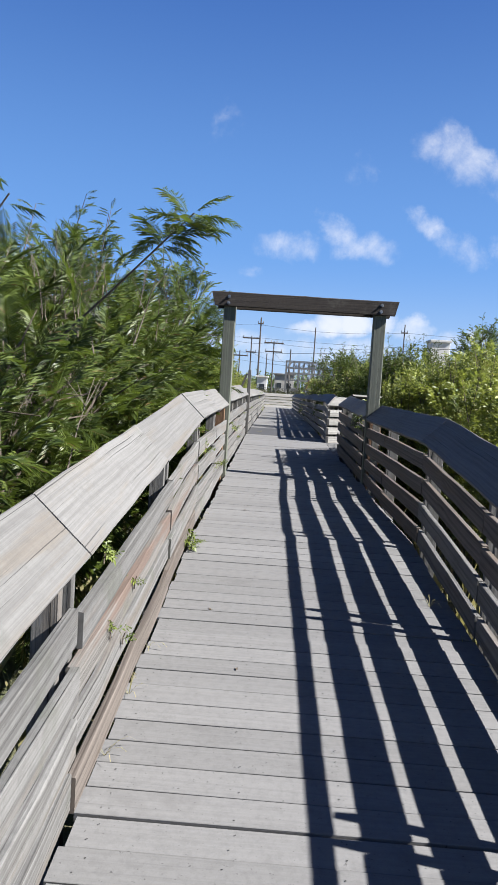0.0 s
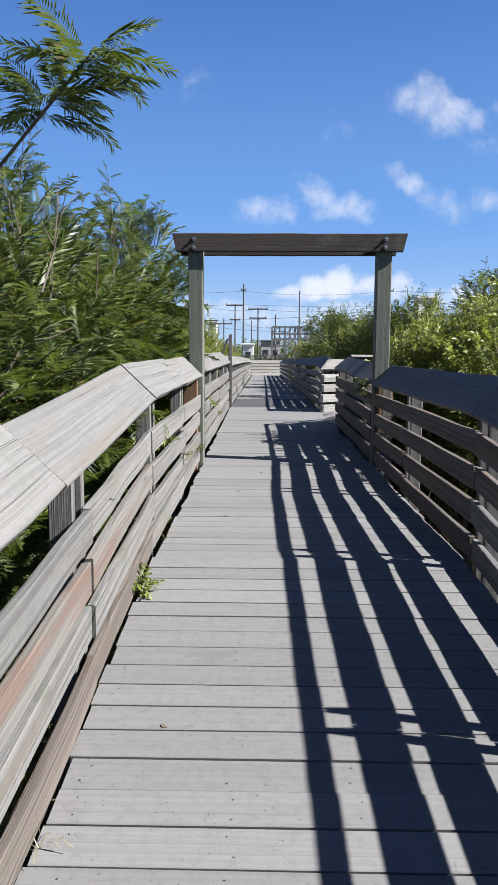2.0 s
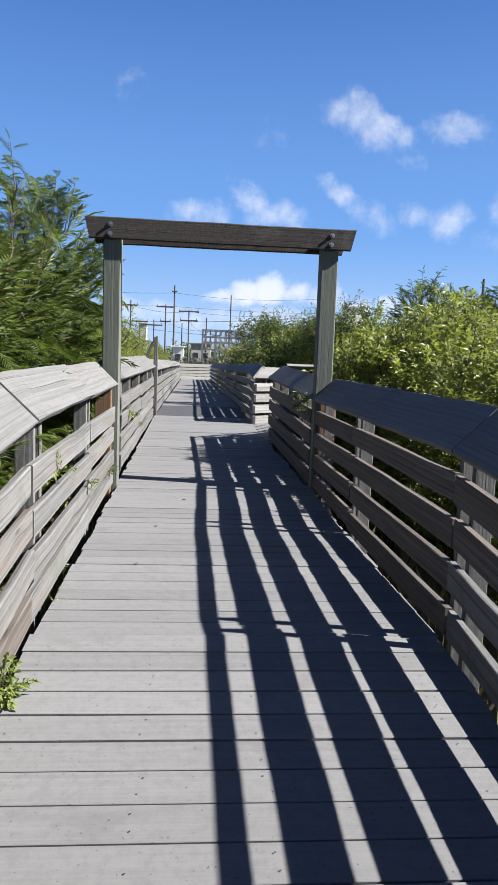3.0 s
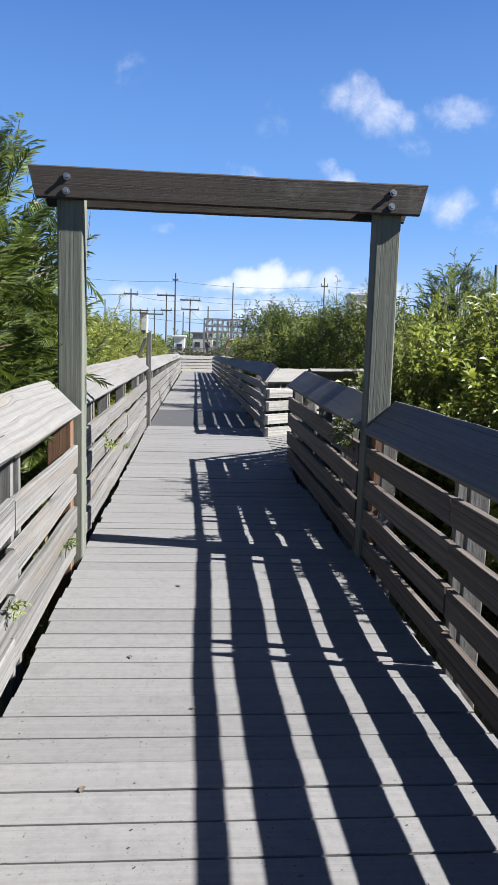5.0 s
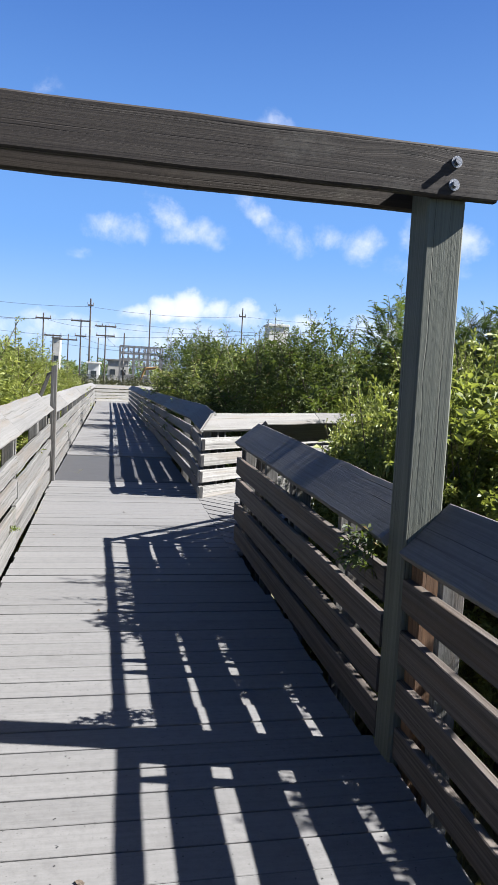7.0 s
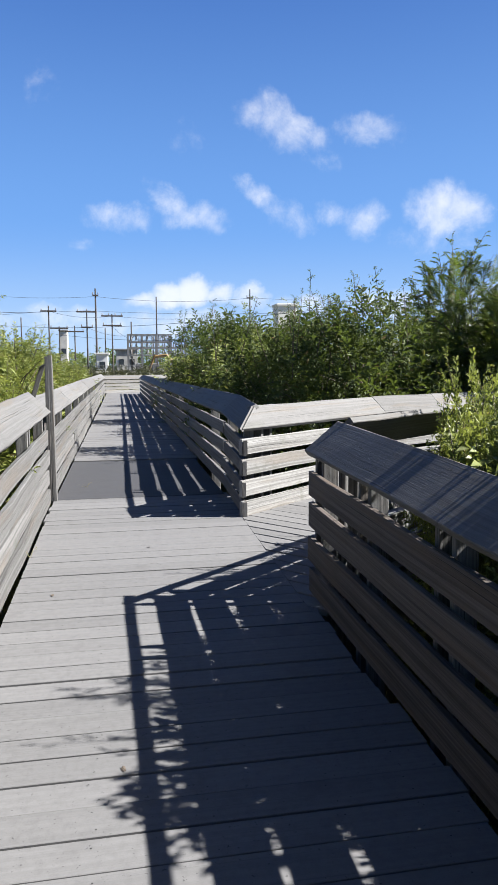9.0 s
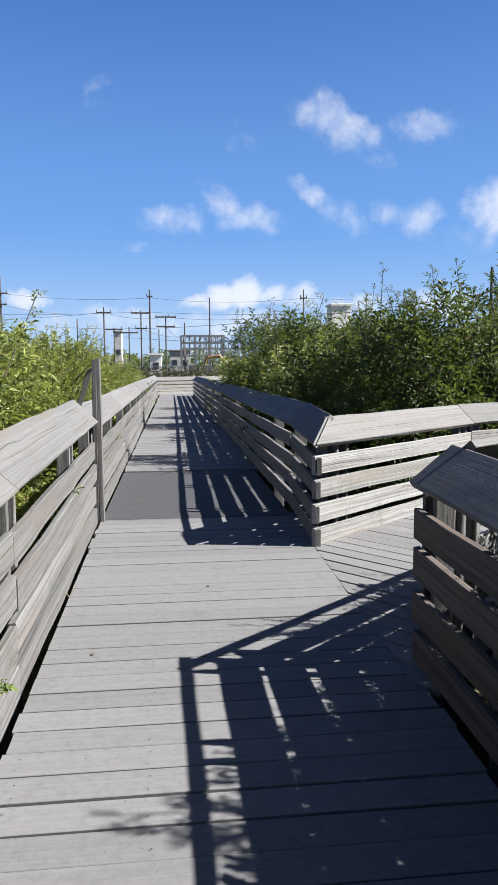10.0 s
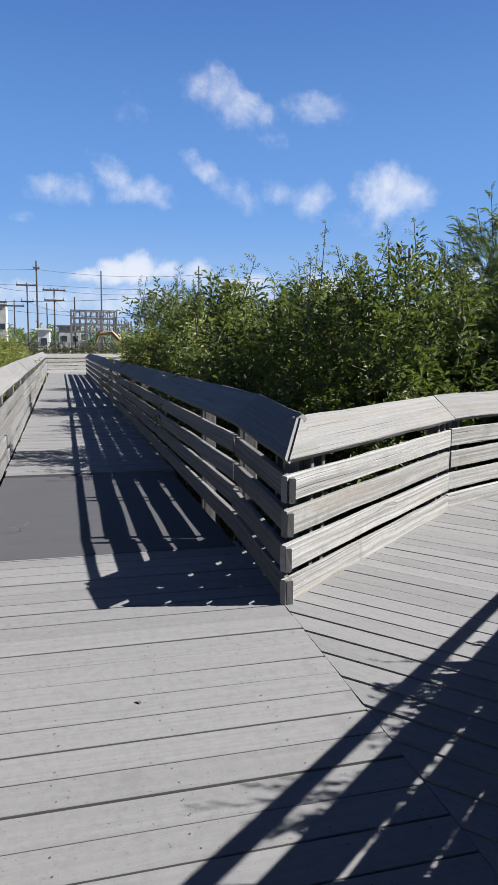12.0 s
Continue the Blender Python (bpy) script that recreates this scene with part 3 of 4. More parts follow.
def main_deck():
    top = thing("boardwalk_deck", "pale grey weathered plank boardwalk deck with dark gaps", "boardwalk", kind="structure")
    r = random.Random(12)
    pitch, y = 0.1465, -1.442
    widths = [0.0090, 0.0052, 0.0070, 0.0112, 0.0060, 0.0080]  # open joints between boards, from tight to wide
    kinds = {x1: [board_mesh(x1 + 0.575, pitch - g, 0.036) for g in widths] for x1 in (1.195, 1.16, 1.125, 1.075)}
    nails = []
    while y < 46.2:
        if not 15.12 < y < 17.9:
            x1 = 1.195 if y < 9.0 else 1.16 if y < 10.8 else 1.075 if 12.0 < y < 14.0 else 1.125
            z0, z1 = deck_z(y), deck_z(y + pitch)
            ob = part_mesh("deck_board", kinds[x1][r.choice((0, 0, 1, 2, 2, 3, 4, 5))], top)
            ob.location = (-0.575 + (0.0 if x1 < 1.1 else r.uniform(-0.016, 0.008)), y + pitch / 2 + r.uniform(-0.002, 0.002), (z0 + z1) / 2 - 0.018 + r.uniform(-0.0022, 0.0022))
            ob.rotation_euler = (math.atan2(z1 - z0, pitch) + r.uniform(-0.011, 0.011), r.uniform(-0.001, 0.001), r.uniform(-0.0025, 0.0025))
            if y < 19:
                for x in (-0.50, -0.05, 0.33, 0.72, 1.0):
                    for dy in (0.035, 0.108):
                        if r.random() < 0.7:
                            nails.append((x + r.uniform(-0.02, 0.02), y + dy + r.uniform(-0.008, 0.008), deck_z(y + dy) + 0.0022))
        y += pitch
    bm = bmesh.new()
    for p in nails:
        bmesh.ops.create_circle(bm, cap_ends=True, segments=6, radius=0.003, matrix=Matrix.Translation(p))
    tagged(part("nail_heads", bm, RUBBER, top, "small dark nail heads"), kind="stuff")
    for x in (-0.55, 0.27, 1.03):
        pts = [(x, yy, zz - 0.037 - 0.09) for yy, zz in DECK_LINE]
        plank("stringer", pts, (1, 0, 0), (0, 0, 1), 0.06, 0.17, RAIL_BROWN_SHADE, top)
    # the smooth grey patch
    bm = bmesh.new()
    bmesh.ops.create_cube(bm, size=1.0)
    for vv in bm.verts:
        yy = 15.13 + (vv.co.y + 0.5) * 2.76
        vv.co = Vector((-0.575 + (vv.co.x + 0.5) * 1.655, yy, deck_z(yy) - 0.012 + vv.co.z * 0.036))
    bmesh.ops.bevel(bm, geom=bm.edges[:], offset=0.004, segments=1, affect="EDGES")
    layer = bm.loops.layers.uv.new("UVMap")
    for face in bm.faces:
        for lp in face.loops:
            lp[layer].uv = (lp.vert.co.x, lp.vert.co.y)
    part("patch_panel", bm, PANEL, top, "smooth darker grey patch panel")


def side_deck():
    top = thing("side_path_deck", "pale grey plank deck of the side path", "boardwalk", kind="structure")
    r = random.Random(21)
    perp = Vector((0.654, -0.757, 0))
    edge = 1.078
    s = -1.3
    pitch = 0.1465
    while s < 6.2:
        # each board crosses the path; it starts at the main deck's edge or under the railing
        c = b0 + BR * s if s < 2.54 else b1 + BR2 * (s - 2.54)
        d = perp if s < 2.54 else Vector((0.466, -0.885, 0))
        a, e = -0.03, 1.72
        pa, pe = c + d * a, c + d * e
        if pa.x < edge:
            k = (edge - pa.x) / d.x
            pa = pa + d * k
        if (pe - pa).length > 0.12 and pe.x > edge:
            zz = Vector((0, 0, -0.018 + r.uniform(-0.0015, 0.0015)))
            for q in (pa, pe):
                k = min(1.0, max(0.0, (q.x - edge) / 1.3))
                q.z = deck_z(q.y) * (1 - k) + 0.452 * k
            g = BR if s < 2.54 else BR2
            w = pitch - 0.004
            pa2 = pa + zz
            cut = Vector((0, 1, 0)) if pa.x < edge + 0.01 else g
            off0 = cut * (w / 2 / max(0.3, cut.dot(g)))
            rings = []
            for q, o in ((pa2, off0), (pa2.lerp(pe + zz, 0.5), g * (w / 2)), (pe + zz, g * (w / 2))):
                up = Vector((0, 0, 0.018))
                rings.append([q - o - up, q + o - up, q + o + up * 0.8, q + o * 0.98 + up, q - o * 0.98 + up, q - o + up * 0.8])
            v, f, uv = loft(rings)
            part_mesh("deck_board", mesh_of("deck_board", v, f, DECK, uv), top)
        s += pitch
    plank("stringer", [b0 + BR * -0.4 + perp * 0.9 + Vector((0, 0, -0.14)), b1 + perp * 0.9 + Vector((0, 0, -0.14))], perp, (0, 0, 1), 0.06, 0.17, RAIL_BROWN_SHADE, top)


main_deck()
side_deck()


# ---- plants ----
def frond_template(pairs, seed):
    """A feathery twice-divided leaf along +x, 1 long, that droops; each branchlet is one narrow blade."""
    r = random.Random(seed)
    verts, faces = [], []

    def spine(s):
        return Vector((s, 0.04 * math.sin(s * 3 + seed), 0.16 * s - 0.34 * s * s))

    def blade(a, d, side, length, width):
        k = len(verts)
        up = Vector((0, 0, 0.18 * width))
        verts.extend([tuple(a), tuple(a + d * length * 0.45 + side * width + up), tuple(a + d * length - Vector((0, 0, length * 0.18))), tuple(a + d * length * 0.45 - side * width + up)])
        faces.extend([(k, k + 1, k + 2), (k, k + 2, k + 3)])

    k = len(verts)
    for i in range(4):
        p = spine(i / 3)
        verts.extend([(p.x, p.y - 0.008, p.z), (p.x, p.y + 0.008, p.z)])
    for i in range(3):
        q = k + i * 2
        faces.extend([(q, q + 2, q + 3), (q, q + 3, q + 1)])
    for i in range(pairs):
        s = 0.16 + 0.84 * i / (pairs - 1)
        base, size = spine(s), 0.36 * (1 - 0.45 * abs(s - 0.5) * 2) * r.uniform(0.85, 1.1)
        for sg in (-1, 1):
            d = Vector((0.66, sg * 0.78, r.uniform(-0.45, 0.1))).normalized()
            side = d.cross(Vector((0, 0, 1))).normalized()
            blade(base, d, side, size, 0.27 / pairs)
    return np.array(verts), np.array(faces)


def sprig_template(n, length, width, seed):
    """A leafy twig along +x, 1 long, with n folded oval leaves set round it."""
    r = random.Random(seed)
    verts, faces = [(0, -0.01, 0), (0, 0.01, 0), (1, 0.004, 0.03)], [(0, 1, 2)]
    for i in range(n):
        s = 0.12 + 0.9 * i / n
        a = Vector((s, 0, 0.03 * s))
        turn = i * 2.4 + r.uniform(-0.4, 0.4)
        out = Vector((r.uniform(0.35, 0.9), math.cos(turn), math.sin(turn) * 0.7 + 0.1)).normalized()
        side = out.cross(Vector((0, 0, 1)) + out * 0.1).normalized()
        L, W = length * r.uniform(0.7, 1.15), width * r.uniform(0.8, 1.15)
        fold = Vector((0, 0, W * 0.45))
        k = len(verts)
        m = a + out * L * 0.5 - Vector((0, 0, L * 0.06))
        verts.extend([tuple(a), tuple(m + side * W + fold), tuple(a + out * L - Vector((0, 0, L * 0.22))), tuple(m - side * W + fold)])
        faces.extend([(k, k + 1, k + 2), (k, k + 2, k + 3)])
    return np.array(verts), np.array(faces)


def spread(name, templates, spots, mat):
    """One mesh of many leafy twigs. spots: place, way out, size."""
    V, F, base = [], [], 0
    for i, (p, d, size) in enumerate(spots):
        tv, tf = templates[i % len(templates)]
        x = d / np.linalg.norm(d)
        y = np.cross((0.0, 0.0, 1.0), x)
        ny = np.linalg.norm(y)
        y = y / ny if ny > 1e-3 else np.array((0.0, 1.0, 0.0))
        z = np.cross(x, y)
        V.append(tv * size @ np.array((x, y, z)) + p)
        F.append(tf + base)
        base += len(tv)
    V, F = np.concatenate(V), np.concatenate(F)
    me = bpy.data.meshes.new(name)
    me.from_pydata(V, [], F)
    me.materials.append(mat)
    return me


FROND_NEAR = [frond_template(22, k) for k in range(4)]
FROND_FAR = [frond_template(16, k) for k in range(3)]
SPRIG = [sprig_template(11, 0.34, 0.085, k) for k in range(4)]
SPRIG_FINE = [sprig_template(10, 0.36, 0.07, k + 9) for k in range(3)]


def shrub(name, label, lobes, count, templates, mat, size, seed, shoots=14, bare=0, group="", fixed=(), shell=0.32, shoot_up=(0.25, 0.6)):
    """A bush: stems, boughs and a crown of twigs. lobes: x, y, z, radius across, radius up, relative to its foot."""
    r = np.random.default_rng(seed)
    top = thing(name, label, "shrub", group)
    weights = np.array([l[3] ** 2 for l in lobes])
    weights = weights / weights.sum()
    spots, tips = [], []
    for k in r.choice(len(lobes), count, p=weights):
        x, y, z, ra, rz = lobes[k]
        d = r.normal(size=3)
        d /= np.linalg.norm(d)
        rad = 1 - shell * r.random() ** 1.2 if r.random() < 0.8 else r.random() ** 0.5
        lump = 1 + 0.38 * noise.noise((d[0] * 2.2 + k, d[1] * 2.2, d[2] * 2.2 + seed)) + 0.2 * noise.noise((d[0] * 6, d[1] * 6 + k, d[2] * 6))
        p = np.array((x, y, z)) + d * np.array((ra, ra, rz)) * rad * lump
        way = d * 0.9 + r.normal(size=3) * 0.5 + np.array((0, 0, 0.35))
        spots.append((p, way, size * r.uniform(0.65, 1.25)))
    boughs = []
    foot = np.array((lobes[0][0], lobes[0][1], -0.1))
    for k, (x, y, z, ra, rz) in enumerate(lobes):
        c = np.array((x, y, z + rz * 0.1))
        knee = foot + (c - foot) * 0.45 + r.normal(size=3) * 0.08
        boughs.append(([foot + r.normal(size=3) * (0.1, 0.1, 0), knee, c], (0.035, 0.027, 0.016)))
        for q in range(9):
            d = r.normal(size=3)
            d[2] = abs(d[2]) * 0.8
            d /= np.linalg.norm(d)
            e = c + d * np.array((ra, ra, rz)) * 0.9
            boughs.append(([knee + (c - knee) * r.random(), (c + e) / 2 + r.normal(size=3) * 0.06, e], (0.013, 0.009, 0.004)))
    for q in range(shoots):
        k = r.choice(len(lobes), p=weights)
        x, y, z, ra, rz = lobes[k]
        a = r.random() * 6.283
        rr = r.random() ** 0.5 * 0.8
        p = np.array((x + math.cos(a) * ra * rr, y + math.sin(a) * ra * rr, z + rz * math.sqrt(1 - rr * rr) * 0.92))
        up = np.array((r.normal() * 0.25, r.normal() * 0.25, 1.0)) * r.uniform(*shoot_up)
        boughs.append(([p - up * 0.3, p + up * 0.5, p + up], (0.007, 0.005, 0.003)))
        for s in np.linspace(0.05, 1.0, 11):
            d = np.array((r.normal(), r.normal(), 0.55))
            spots.append((p + up * s, d, size * r.uniform(0.4, 0.8) * (1.15 - 0.6 * s)))
    for line, tuft in fixed:
        pts = [np.array(q) for q in line]
        boughs.append((pts, tuple(np.linspace(0.011, 0.005, len(pts)))))
        for q in range(tuft):
            s = 0.55 + 0.45 * r.random()
            d = r.normal(size=3) * np.array((1, 1, 0.5)) + (pts[-1] - pts[-2]) * 0.9
            spots.append((pts[-2] + (pts[-1] - pts[-2]) * s, d, size * r.uniform(0.5, 0.85)))
    part_mesh("crown", spread("crown", templates, spots, mat), top)
    V, F, base = [], [], 0
    for pts, radii in boughs:
        v, f, _ = loft(tube_rings([Vector(q) for q in pts], radii, 5))
        V += v
        F += [tuple(i + base for i in q) for q in f]
        base += len(v)
    part_mesh("woody_stem", mesh_of("woody_stem", V, F, BARK), top)
    if bare:
        V, F, base = [], [], 0
        for q in range(bare):
            k = r.choice(len(lobes), p=weights)
            x, y, z, ra, rz = lobes[k]
            p = np.array((x + r.normal() * ra * 0.45, y + r.normal() * ra * 0.45, z + rz * 0.6))
            up = np.array((r.normal() * 0.22, r.normal() * 0.2, 1.0)) * r.uniform(0.35, 0.85)
            lines = [([p, p + up * 0.5 + r.normal(size=3) * 0.03, p + up], (0.006, 0.004, 0.002))]
            for e in range(3):
                s = p + up * r.uniform(0.3, 0.8)
                lines.append(([s, s + np.array((r.normal() * 0.08, r.normal() * 0.08, 0.16))], (0.003, 0.0015)))
            for pts, radii in lines:
                v, f, _ = loft(tube_rings([Vector(w) for w in pts], radii, 4))
                V += v
                F += [tuple(i + base for i in w) for w in f]
                base += len(v)
        tagged(part_mesh("bare_twig", mesh_of("bare_twig", V, F, TWIG), top, "leafless grey twigs"), kind="stuff")
    return top


GZ = -0.5
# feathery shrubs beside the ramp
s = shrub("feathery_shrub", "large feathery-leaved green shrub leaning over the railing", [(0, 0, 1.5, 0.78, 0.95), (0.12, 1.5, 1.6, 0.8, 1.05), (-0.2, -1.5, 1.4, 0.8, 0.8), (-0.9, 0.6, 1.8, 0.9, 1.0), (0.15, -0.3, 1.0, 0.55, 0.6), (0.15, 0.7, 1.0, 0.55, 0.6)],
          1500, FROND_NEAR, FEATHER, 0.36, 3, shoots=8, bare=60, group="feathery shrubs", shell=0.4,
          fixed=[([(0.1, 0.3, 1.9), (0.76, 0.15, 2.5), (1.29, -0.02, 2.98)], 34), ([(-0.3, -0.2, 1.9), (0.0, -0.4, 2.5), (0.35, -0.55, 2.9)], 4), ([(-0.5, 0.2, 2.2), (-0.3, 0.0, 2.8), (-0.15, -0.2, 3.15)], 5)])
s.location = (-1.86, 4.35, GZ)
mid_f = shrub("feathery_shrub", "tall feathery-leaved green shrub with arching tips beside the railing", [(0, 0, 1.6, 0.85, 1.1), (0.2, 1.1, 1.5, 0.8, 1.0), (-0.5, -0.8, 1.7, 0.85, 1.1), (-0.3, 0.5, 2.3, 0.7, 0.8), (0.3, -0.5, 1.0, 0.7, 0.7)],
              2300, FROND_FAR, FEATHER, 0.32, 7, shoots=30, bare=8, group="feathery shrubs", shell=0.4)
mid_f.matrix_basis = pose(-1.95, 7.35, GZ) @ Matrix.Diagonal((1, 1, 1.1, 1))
copy_thing(mid_f, pose(-1.95, 10.1, GZ, 0, 0, 200))
copy_thing(mid_f, pose(-4.0, 6.0, GZ - 0.1, 0, 0, 100))
copy_thing(mid_f, pose(-4.2, 9.4, GZ, 0, 0, 300))
# glossy shrubs, three shapes
GL = "dense glossy-leaved yellow-green shrub crowding the boardwalk railing"
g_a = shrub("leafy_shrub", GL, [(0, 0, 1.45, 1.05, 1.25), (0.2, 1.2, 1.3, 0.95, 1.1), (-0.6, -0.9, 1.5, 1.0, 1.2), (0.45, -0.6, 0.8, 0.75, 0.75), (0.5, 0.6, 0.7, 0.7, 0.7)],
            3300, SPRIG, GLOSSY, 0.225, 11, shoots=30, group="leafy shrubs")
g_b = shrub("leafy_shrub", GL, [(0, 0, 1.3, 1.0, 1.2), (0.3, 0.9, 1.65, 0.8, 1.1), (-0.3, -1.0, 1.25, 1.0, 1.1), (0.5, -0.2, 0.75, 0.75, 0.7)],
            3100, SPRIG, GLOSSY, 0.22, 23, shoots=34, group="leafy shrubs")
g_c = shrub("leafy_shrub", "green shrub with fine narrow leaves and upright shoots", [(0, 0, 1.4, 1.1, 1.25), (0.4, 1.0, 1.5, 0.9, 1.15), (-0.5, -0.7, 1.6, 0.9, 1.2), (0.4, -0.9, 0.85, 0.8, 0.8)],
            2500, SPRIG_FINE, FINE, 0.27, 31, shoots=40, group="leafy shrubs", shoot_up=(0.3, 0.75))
g_a.matrix_basis = pose(-2.45, 13.2, GZ, 0, 0, 180)
g_b.matrix_basis = pose(3.0, 9.4, GZ, 0, 0, 20) @ Matrix.Diagonal((0.95, 0.95, 0.93, 1))
g_c.matrix_basis = pose(2.95, 18.1, GZ, 0, 0, 70) @ Matrix.Diagonal((1, 1, 1.1, 1))


def sized(x, y, turn, k, kz):
    return pose(x, y, GZ, 0, 0, turn) @ Matrix.Diagonal((k, k, kz, 1))


for src, x, y, turn, k, kz in (
        (g_b, -2.75, 16.0, 120, 0.98, 1.0), (g_a, -2.85, 18.6, 200, 1.0, 1.03), (g_b, -2.85, 21.2, 30, 1.0, 1.05), (g_a, -2.85, 24.0, 80, 1.0, 1.05), (g_b, -2.85, 27.0, 250, 1.05, 1.05), (g_a, -2.85, 30.0, 250, 1.05, 1.0),
        (g_a, -2.85, 33.0, 310, 1.05, 0.9), (g_b, -2.85, 37.5, 160, 1.05, 0.85), (g_a, -5.2, 14.5, 40, 1.15, 1.0), (g_b, -5.6, 19.0, 70, 1.2, 1.0), (g_a, -5.6, 24.0, 150, 1.2, 1.0), (g_b, -6.0, 31.0, 10, 1.3, 1.0),
        (g_a, 3.1, 6.7, 200, 0.75, 0.70), (g_a, 3.4, 11.2, 140, 1.0, 0.98), (g_b, 3.3, 3.6, 260, 0.8, 0.48), (g_a, 3.4, 0.6, 60, 0.8, 0.45), (g_b, 5.0, 8.0, 200, 1.15, 1.0), (g_a, 5.6, 12.3, 20, 1.1, 1.05), (g_b, 2.55, 11.6, 330, 0.6, 0.82),
        (g_b, 2.22, 9.9, 50, 0.52, 0.8), (g_a, 2.26, 10.8, 150, 0.52, 0.9), (g_b, 2.05, 11.55, 190, 0.4, 0.83), (g_a, 3.25, 12.55, 80, 0.5, 0.82), (g_b, 2.5, 12.15, 80, 0.35, 0.81), (g_b, 4.4, 13.3, 10, 0.6, 0.7),
        (mid_f, 2.9, 20.6, 190, 1.0, 0.84), (g_a, 2.95, 22.6, 20, 0.95, 1.03), (g_c, 2.95, 24.8, 320, 1.0, 1.05), (g_a, 3.3, 27.6, 100, 1.0, 1.06), (g_c, 3.6, 31.0, 250, 1.0, 1.1), (g_b, 3.9, 34.5, 250, 1.0, 1.0), (g_a, 6.6, 19.6, 250, 1.2, 1.1), (mid_f, 5.2, 22.5, 20, 1.2, 0.88), (g_b, 5.2, 27.0, 80, 1.2, 1.0),
        (g_b, 7.6, 15.6, 10, 1.15, 1.1), (g_c, 8.6, 21.0, 120, 1.2, 1.1)):
    copy_thing(src, sized(x, y, turn, k, kz))
copy_thing(mid_f, sized(5.9, 18.5, 40, 1.0, 1.1))
copy_thing(mid_f, sized(4.2, 17.9, 250, 0.85, 0.72))
copy_thing(mid_f, sized(7.1, 17.6, 150, 1.0, 1.15))


# ---- grass under the railings ----
def grass():
    r = np.random.default_rng(2)
    V, F = [], []
    for i in range(9000):
        side = r.random()
        x = -0.72 - abs(r.normal()) * 0.9 if side < 0.5 else 1.22 + abs(r.normal()) * 0.9
        y = r.uniform(-2, 46)
        if x > 1.2 and 11.9 < y < 17.5:
            continue
        h, w, a = r.uniform(0.15, 0.75), 0.006, r.random() * 6.28
        z, lean = GZ - 0.1, r.normal(size=2) * 0.22 * h
        k = len(V)
        dx, dy = math.cos(a) * w, math.sin(a) * w
        V += [(x - dx, y - dy, z), (x + dx, y + dy, z), (x + lean[0] * 0.4 + dx * 0.7, y + lean[1] * 0.4 + dy * 0.7, z + h * 0.6), (x + lean[0], y + lean[1], z + h)]
        F += [(k, k + 1, k + 2), (k, k + 2, k + 3)]
    ob = new("dry_grass", mesh_of("dry_grass", V, F, STRAW))
    tagged(ob, "thin dry grass growing under the railings", "grass", kind="stuff")


grass()


# ---- weeds in the timber ----
def weed(x, y, z, size, n, seed, mat=WEED):
    r = np.random.default_rng(seed)
    top = thing("weed", "small yellow-green weed sprouting from the railing timber", "weed", "weeds in the railing", at=(x, y, z))
    spots = [(r.normal(size=3) * size * 0.16, np.array((r.normal() + (0.8 if x < 0 else -0.8), r.normal(), r.normal() * 0.6 + 0.4)), size * r.uniform(0.6, 1.1)) for i in range(n)]
    part_mesh("leaves", spread("leaves", SPRIG, spots, mat), top)
    tube("stalk", [(0, 0, -size * 0.5), (0, 0.005, 0), (0.01, 0, size * 0.4)], (0.003, 0.0025, 0.002), BARK, top, sides=5)


for i, (x, y, z, size, n) in enumerate(((-0.575, 5.1, 0.26, 0.12, 14), (-0.585, 2.65, 0.45, 0.07, 4), (-0.60, 2.55, 0.78, 0.075, 5), (-0.585, 3.1, 0.52, 0.07, 4), (-0.585, 2.9, 0.33, 0.06, 3), (-0.59, 7.2, 0.62, 0.09, 5), (-0.60, 10.2, 0.85, 0.11, 9),
                                         (-0.60, 6.2, 0.85, 0.1, 5), (-0.60, 11.6, 0.62, 0.08, 6), (-0.6, 17.2, 0.95, 0.07, 6), (1.15, 9.12, 1.10, 0.13, 14), (1.14, 9.17, 1.02, 0.11, 7), (-0.59, 8.4, 0.5, 0.1, 4))):
    weed(x, y, z, size, n, 40 + i, FINE if x > 0 else WEED)


# ---- dry grass tufts at the deck's edge ----
for i, (x, y, n) in enumerate(((-0.56, 2.55, 7), (-0.565, 3.0, 9), (-0.56, 3.45, 6), (-0.57, 6.0, 6), (1.05, 4.3, 8), (-0.3, 15.8, 5), (-0.57, 13.2, 4))):
    r = random.Random(300 + i)
    tuft = thing("grass_tuft", "thin dry grass tuft poking up through the deck edge", "grass", "grass tufts", at=(x, y, deck_z(y)))
    V, F = [], []
    for q in range(n):
        a, L = r.uniform(0, 6.28), r.uniform(0.06, 0.16)
        d, k = Vector((math.cos(a), math.sin(a), 0)), len(V)
        w = Vector((-d.y, d.x, 0)) * 0.0012
        for u, h in ((0.0, -0.02), (0.4, 0.3), (0.8, 0.38), (1.1, 0.2)):
            p = d * L * u * 0.8 + Vector((0, 0, h * L))
            V += [tuple(p - w), tuple(p + w)]
        F += [(k + e, k + e + 2, k + e + 3, k + e + 1) for e in (0, 2, 4)]
    part_mesh("grass_clump", mesh_of("grass_clump", V, F, STRAW), tuft)


